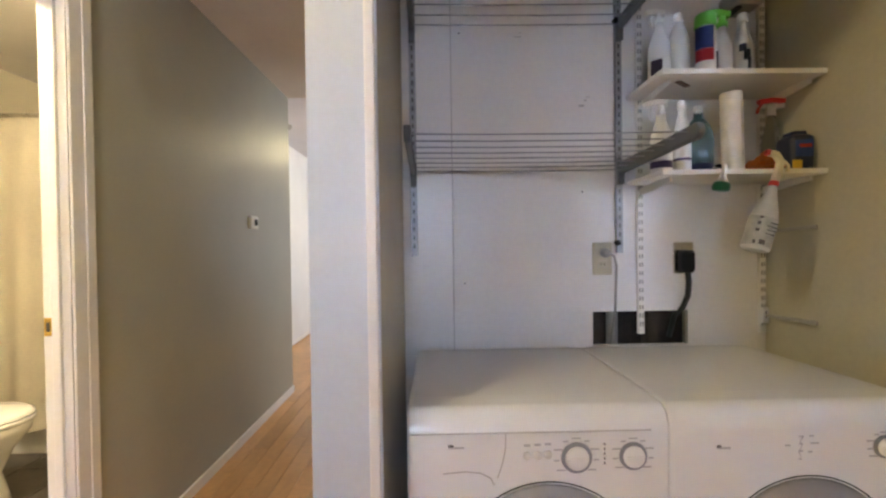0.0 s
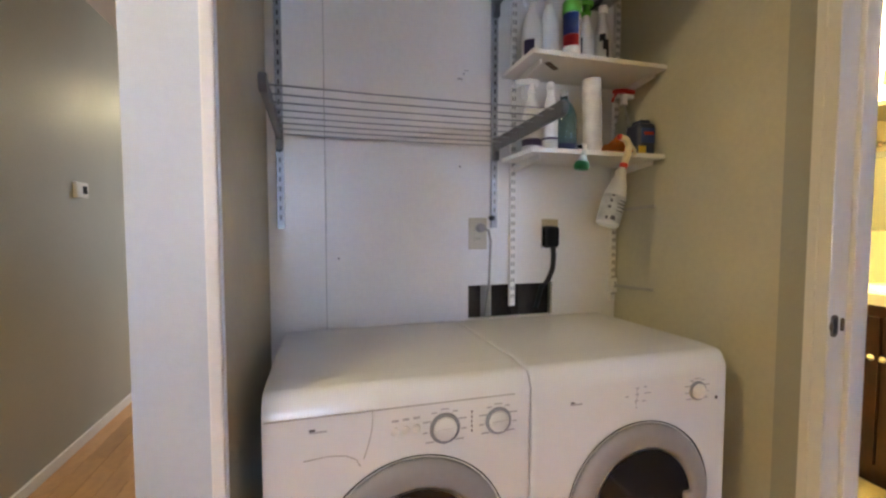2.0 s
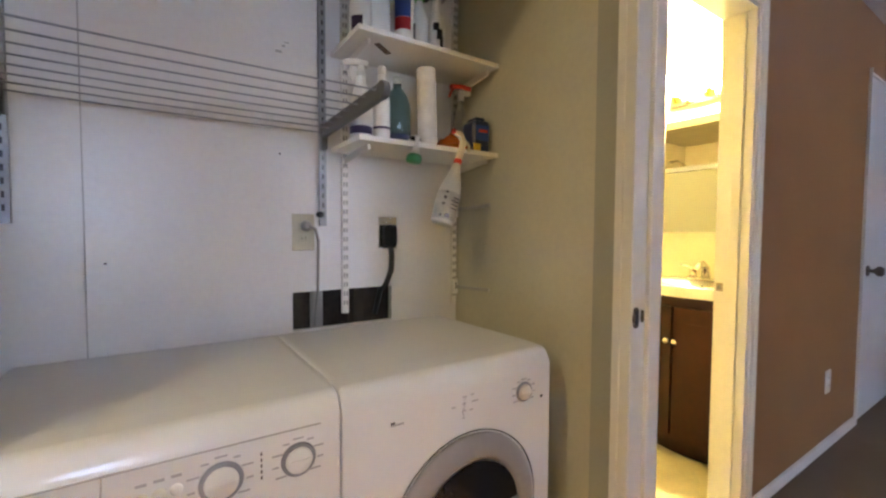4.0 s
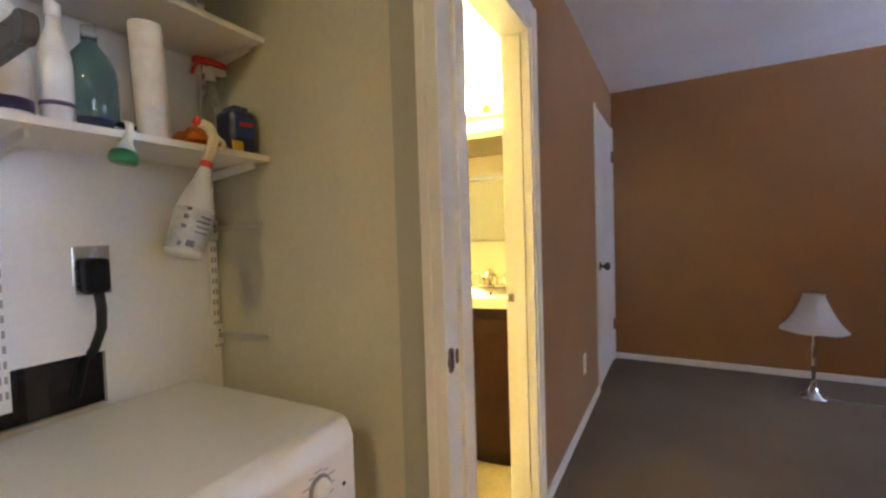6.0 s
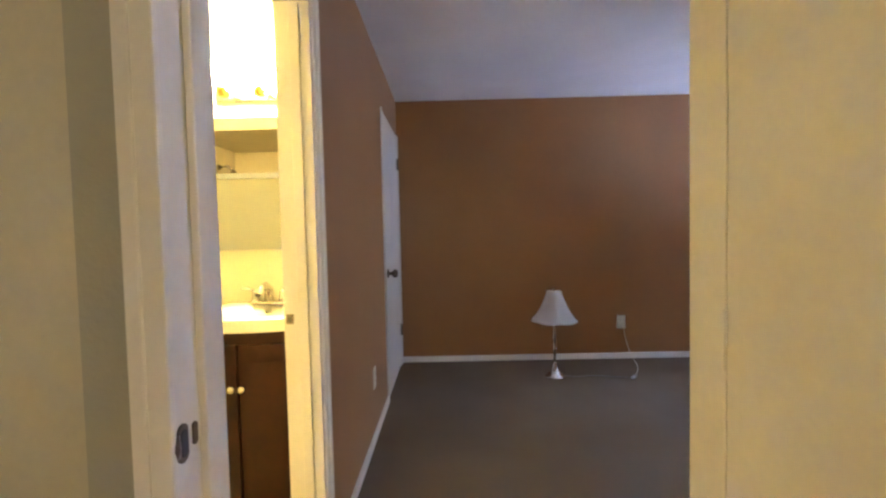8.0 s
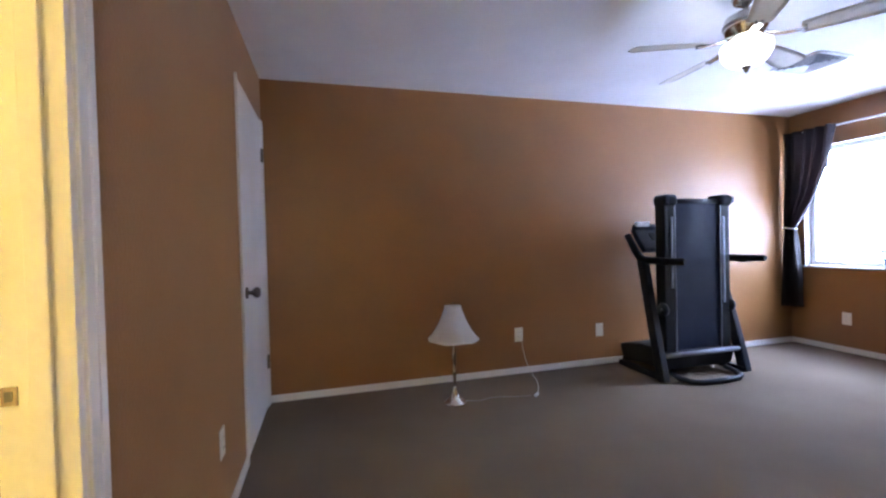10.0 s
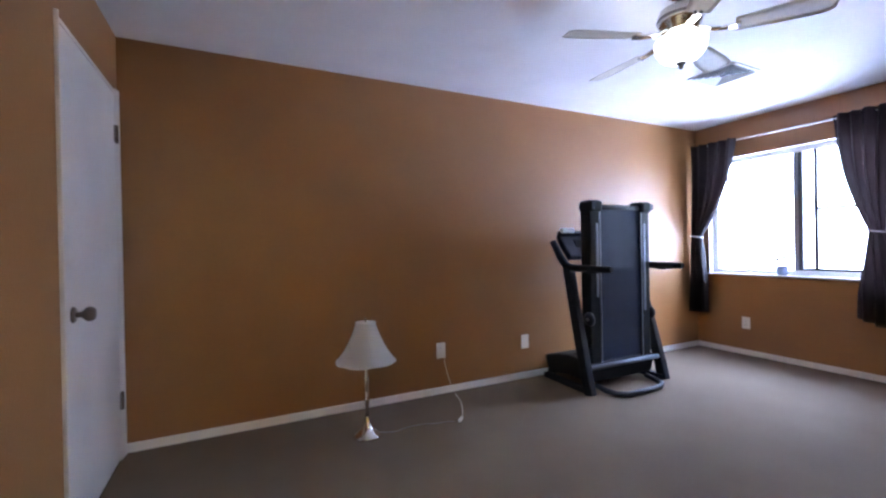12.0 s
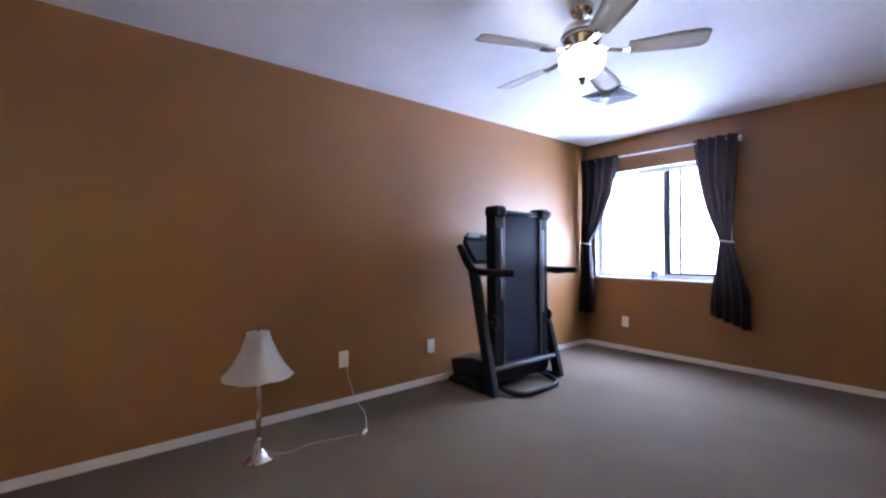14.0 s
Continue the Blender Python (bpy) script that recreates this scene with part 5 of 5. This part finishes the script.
drape("window_curtain", 6.240, 5.775, 6.235, 6.135, 6.262, 6.075, 0.40, 0.41, "dark brown curtain tied back, beside the room corner", 0.3)
drape("window_curtain", 4.600, 4.995, 4.665, 4.775, 4.515, 4.845, 0.40, 0.52, "dark brown curtain tied back, hanging askew", 1.7)

# small potted flower on the window sill
t = thing("flower_pot", pose(5.445, -3.298, WZ0 + 0.004) @ Matrix.Scale(1.35, 4), "tiny blue flower pot with white flowers on the sill", "flower pot")
part("pot", lathe(B(), [(0.024, 0.0), (0.027, 0.004), (0.034, 0.055), (0.038, 0.056), (0.038, 0.068), (0.030, 0.068)], (0, 0, 0), 18), M["tealpot"], t)
for k in range(6):
    a = k * 1.05
    tip = (0.035 * math.cos(a), 0.03 * math.sin(a), 0.105 + 0.012 * (k % 3))
    st = part("stem", tube(B(), [(0.006 * math.cos(a), 0.006 * math.sin(a), 0.05), (0.02 * math.cos(a), 0.018 * math.sin(a), 0.085), tip], 0.0014, 6), M["leaf"], t)
    part("flower", lathe(B(), [(0.003, 0.010), (0.018, 0.007), (0.020, 0.0), (0.005, -0.008)], tip, 8), M["petal"], st)

# ---- bathroom off the bedroom ----
t = thing("vanity_cabinet", pose(4.49, 2.455, 0), "dark espresso bow-front bathroom vanity", "vanity")


def bow(y, front=-0.40, belly=0.055):
    return front - belly * (1 - (y / 0.255) ** 2)


def bow_block(z0, z1, y0, y1, off, depth_back=0.0, n=14, back=None):
    bm = B()
    pts = []
    for i in range(n + 1):
        y = y0 + (y1 - y0) * i / n
        pts.append((bow(y) - off, y))
    for i in range(n, -1, -1):
        y = y0 + (y1 - y0) * i / n
        pts.append(((bow(y) + back) if back else depth_back, y))
    lo = [bm.verts.new((x, y, z0)) for x, y in pts]
    hi = [bm.verts.new((x, y, z1)) for x, y in pts]
    k = len(pts)
    bm.faces.new(lo)
    bm.faces.new(hi)
    for i in range(k):
        bm.faces.new((lo[i], lo[(i + 1) % k], hi[(i + 1) % k], hi[i]))
    return bm


part("body", bow_block(0.09, 0.828, -0.255, 0.255, 0.0), M["espresso"], t)
part("toe_kick", bow_block(0.0, 0.09, -0.245, 0.245, -0.05), M["espresso"], t)
for s in (-1, 1):
    y0, y1 = (-0.243, 0.008) if s < 0 else (0.020, 0.243)
    d = part("door", bow_block(0.115, 0.775, y0, y1, 0.016, back=-0.001), M["espresso"], t)
    part("door_panel", bow_block(0.19, 0.70, y0 + 0.055, y1 - 0.055, 0.020, back=-0.015), M["espresso"], d)
    part("knob", lathe(B(), [(0.004, -0.030), (0.014, -0.027), (0.016, -0.020), (0.008, -0.012), (0.006, 0.0)], (bow(0) - 0.016, 0.014 + s * 0.021, 0.600), 16, 'x'), M["chrome"], d, "round nickel knob")

t = thing("sink_top", pose(4.49, 2.455, 0.829), "white bow-front sink top with integrated basin", "sink")
bm = B()
n = 18
ys = [-0.275 + 0.55 * i / n for i in range(n + 1)]
nu = 16
vs = {}
for i, y in enumerate(ys):
    xf = bow(min(max(y, -0.255), 0.255)) - 0.030
    for j in range(nu + 1):
        x = xf + (0.0 - xf) * j / nu
        q = ((x + 0.24) / 0.155) ** 2 + (y / 0.20) ** 2
        z = 0.050 - 0.11 * max(0.0, 1 - q) ** 0.6
        vs[i, j] = bm.verts.new((x, y, z))
for i in range(n):
    for j in range(nu):
        bm.faces.new((vs[i, j], vs[i + 1, j], vs[i + 1, j + 1], vs[i, j + 1])).smooth = True
edge = [(i, 0) for i in range(n + 1)] + [(n, j) for j in range(1, nu + 1)] + [(i, nu) for i in range(n - 1, -1, -1)] + [(0, j) for j in range(nu - 1, 0, -1)]
low = {k: bm.verts.new((vs[k].co.x, vs[k].co.y, 0.0)) for k in edge}
for a, b in zip(edge, edge[1:] + edge[:1]):
    bm.faces.new((vs[a], vs[b], low[b], low[a]))
part("basin", bm, M["cultured"], t)
part("overflow", lathe(B(), [(0.003, -0.003), (0.009, -0.002), (0.009, 0.003)], (-0.118, 0.040, 0.020), 14, 'x'), M["slot"], t)
t = thing("faucet", pose(4.415, 2.498, 0.8792) @ Matrix.Scale(1.2, 4), "brushed nickel two-handle bathroom faucet", "faucet")
part("deck_plate", box(B(), -0.026, 0.026, -0.078, 0.078, 0.0, 0.014, 0.006), M["chrome"], t)
part("spout", tube(B(), [(0.0, 0.0, 0.012), (-0.004, 0.0, 0.062), (-0.030, 0.0, 0.082), (-0.075, 0.0, 0.074), (-0.105, 0.0, 0.052)], [0.020, 0.018, 0.015, 0.013, 0.011], 12), M["chrome"], t)
for s in (-1, 1):
    h = part("handle", lathe(B(), [(0.018, 0.012), (0.015, 0.030), (0.013, 0.050), (0.010, 0.060)], (0.0, s * 0.056, 0.0), 16), M["chrome"], t)
    part("lever", tube(B(), [(0.0, s * 0.056, 0.056), (-0.006, s * 0.085, 0.068), (-0.010, s * 0.112, 0.072)], [0.007, 0.006, 0.005], 8), M["chrome"], h)

t = thing("medicine_cabinet", pose(4.499, 2.505, 1.15), "mirrored medicine cabinet above the sink", "medicine cabinet")
part("body", box(B(), -0.075, 0.0, -0.245, 0.245, 0.0, 0.66, 0.003), M["plastic"], t)
part("mirror_door", box(B(), -0.083, -0.076, -0.243, 0.243, 0.002, 0.658, 0.002), M["mirror"], t, "mirror door")

t = thing("vanity_light", pose(4.499, 2.50, 1.955), "nickel vanity light bar with lit bell shades", "wall light")
part("backplate", box(B(), -0.022, 0.0, -0.26, 0.26, -0.05, 0.05, 0.006), M["chrome"], t)
for y in (-0.18, 0.0, 0.18):
    arm = part("arm", tube(B(), [(-0.02, y, 0.0), (-0.07, y, 0.006), (-0.095, y, -0.012)], 0.008), M["chrome"], t)
    part("socket", lathe(B(), [(0.010, -0.052), (0.024, -0.046), (0.030, -0.020), (0.028, 0.002)], (-0.095, y, 0.0), 16), M["brass"], arm)
    part("shade", lathe(B(), [(0.026, 0.003), (0.036, 0.025), (0.046, 0.055), (0.054, 0.085), (0.060, 0.115), (0.054, 0.116), (0.01, 0.09)], (-0.095, y, 0.0), 20), M["bulb"], t, "lit frosted glass shade")

t = thing("towel_ring", pose(4.499, 2.885, 1.46), "brushed nickel towel ring on the wall", "towel ring")
part("mount", box(B(), -0.030, 0.0, -0.026, 0.026, -0.026, 0.026, 0.006), M["chrome"], t)
part("ring", tube(B(), [(-0.034, 0.035 + 0.082 * math.sin(a), -0.070 + 0.076 * math.cos(a)) for a in [2 * math.pi * k / 28 for k in range(29)]], 0.007, 8), M["chrome"], t)

# shower opposite the mirror
t = structure("shower_enclosure", box(B(), 2.985, 3.035, 2.925, 3.795, 1.70, 1.745, 0.004), M["silver"], "framed frosted glass shower enclosure", "shower")
part("glass_panel", box(B(), 3.004, 3.012, 2.93, 3.79, 0.09, 1.70), M["frost"], t, "frosted glass panel")
part("sill", box(B(), 2.97, 3.05, 2.925, 3.795, 0.0, 0.09, 0.006), M["ceramic"], t)
t = thing("shower_fixture", pose(2.42, 3.80, 1.90), "nickel shower rose on a bent wall arm", "shower")
part("flange", lathe(B(), [(0.030, 0.0), (0.026, -0.012), (0.012, -0.016)], (0, 0, 0), 16, 'y'), M["chrome"], t)
part("arm", tube(B(), [(0, -0.01, 0), (0, -0.08, 0.01), (0, -0.14, -0.03)], 0.010), M["chrome"], t)
part("rose", lathe(B(), [(0.012, 0.0), (0.030, -0.02), (0.036, -0.045), (0.030, -0.050)], (0, -0.145, -0.03), 16), M["chrome"], t)

# ---- bathroom off the hall ----
t = thing("toilet", pose(-0.335, 3.22, 0), "white ceramic toilet with closed lid", "toilet")


def oval(bm, rings):
    """Rings of (x centre, half length, half width, z)."""
    rows = []
    for cx, a, b, z in rings:
        rows.append([bm.verts.new((cx + a * math.cos(2 * math.pi * k / 28), b * math.sin(2 * math.pi * k / 28), z)) for k in range(28)])
    for p, q in zip(rows, rows[1:]):
        for k in range(28):
            bm.faces.new((p[k], p[(k + 1) % 28], q[(k + 1) % 28], q[k])).smooth = True
    bm.faces.new(rows[0])
    bm.faces.new(rows[-1])
    return bm


part("bowl", oval(B(), [(-0.30, 0.21, 0.115, 0.0), (-0.30, 0.20, 0.105, 0.05), (-0.30, 0.17, 0.095, 0.14), (-0.27, 0.19, 0.125, 0.25), (-0.245, 0.235, 0.170, 0.34), (-0.24, 0.240, 0.178, 0.385)]), M["ceramic"], t)
part("seat", oval(B(), [(-0.235, 0.238, 0.182, 0.386), (-0.235, 0.245, 0.188, 0.395), (-0.235, 0.243, 0.186, 0.408)]), M["ceramic"], t)
part("lid", oval(B(), [(-0.240, 0.240, 0.183, 0.410), (-0.240, 0.244, 0.186, 0.420), (-0.245, 0.225, 0.170, 0.432), (-0.25, 0.12, 0.09, 0.437)]), M["ceramic"], t)
part("tank", box(B(), -0.69, -0.50, -0.20, 0.20, 0.37, 0.72, 0.02, 3), M["ceramic"], t)
part("tank_lid", box(B(), -0.70, -0.49, -0.21, 0.21, 0.72, 0.755, 0.01, 3), M["ceramic"], t)
part("tank_foot", box(B(), -0.66, -0.45, -0.10, 0.10, 0.0, 0.37, 0.02), M["ceramic"], t)
t = thing("bathtub", pose(-0.49, 4.10, 0), "white bathtub behind a drawn shower curtain", "bathtub")
part("apron", box(B(), -0.808, 0.805, -0.38, -0.32, 0.0, 0.42, 0.015), M["ceramic"], t)
part("tub", box(B(), -0.808, 0.805, -0.32, 0.395, 0.0, 0.30, 0.01), M["ceramic"], t)
part("rim", box(B(), -0.808, 0.805, -0.385, -0.30, 0.40, 0.44, 0.012), M["ceramic"], t)
single("shower_rod", tube(B(), [(-1.30, 3.67, 1.985), (0.316, 3.67, 1.985)], 0.012, 12), M["chrome"], "chrome shower curtain rod", "shower rod")


def shower_cloth(u, v):
    x = -1.28 + 1.57 * u
    return Vector((x, 3.668 + (0.012 + 0.022 * v) * math.sin(u * 52 + 1.3 * math.sin(u * 11)) - 0.03 * v, 1.972 - 1.80 * v))


t = thing("shower_curtain", pose(0, 0, 0), "cream fabric shower curtain with soft folds", "shower curtain")
part("fabric", sheet(B(), shower_cloth, 200, 10, 0.0015), M["shower"], t)
for k in range(12):
    part("ring", tube(B(), [(-1.26 + 0.137 * k, 3.67 + 0.018 * math.cos(a), 1.980 + 0.020 * math.sin(a)) for a in [2 * math.pi * j / 12 for j in range(13)]], 0.002, 6), M["chrome"], t)
# Dome is added out of view in place of the bathroom's own lamp.
t = thing("bath_fill_dome", pose(-0.35, 2.3, H), "added lit dome standing in for the unseen bathroom lamp", "ceiling light")
part("base", lathe(B(), [(0.14, 0.0), (0.14, -0.018), (0.13, -0.022)], (0, 0, 0), 28), M["chrome"], t)
part("diffuser", lathe(B(), [(0.128, -0.0225), (0.122, -0.05), (0.09, -0.075), (0.045, -0.088), (0.006, -0.092)], (0, 0, 0), 28), M["bulb_west"], t)

# ---- floor pieces ----
random.seed(4)
me = {}
for ln in (0.6, 0.9, 1.2):
    bm = box(B(), 0, 0.092, 0, ln - 0.0025, -0.0118, 0.0, 0.0015, 1)
    bmesh.ops.recalc_face_normals(bm, faces=bm.faces)
    me[ln] = bpy.data.meshes.new("plank")
    bm.to_mesh(me[ln])
    bm.free()
    me[ln].materials.append(M["wood"])
x = 0.43
while x < 1.30:
    y = 1.9 - random.random() * 0.5
    while y < 8.4:
        ln = random.choice((0.6, 0.9, 1.2))
        p = new("plank", me[ln])
        p.location = (x, y, 0)
        p.parent = hall_floor
        y += ln
    x += 0.0945
bm = box(B(), 0, 0.297, 0, 0.297, -0.0098, 0.0, 0.002, 1)
bmesh.ops.recalc_face_normals(bm, faces=bm.faces)
tile = bpy.data.meshes.new("tile")
bm.to_mesh(tile)
bm.free()
tile.materials.append(M["slate"])
for i in range(5):
    for j in range(9):
        p = new("tile", tile)
        p.location = (-1.28 + 0.301 * i, 1.15 + 0.301 * j, 0)
        p.parent = bath_floor
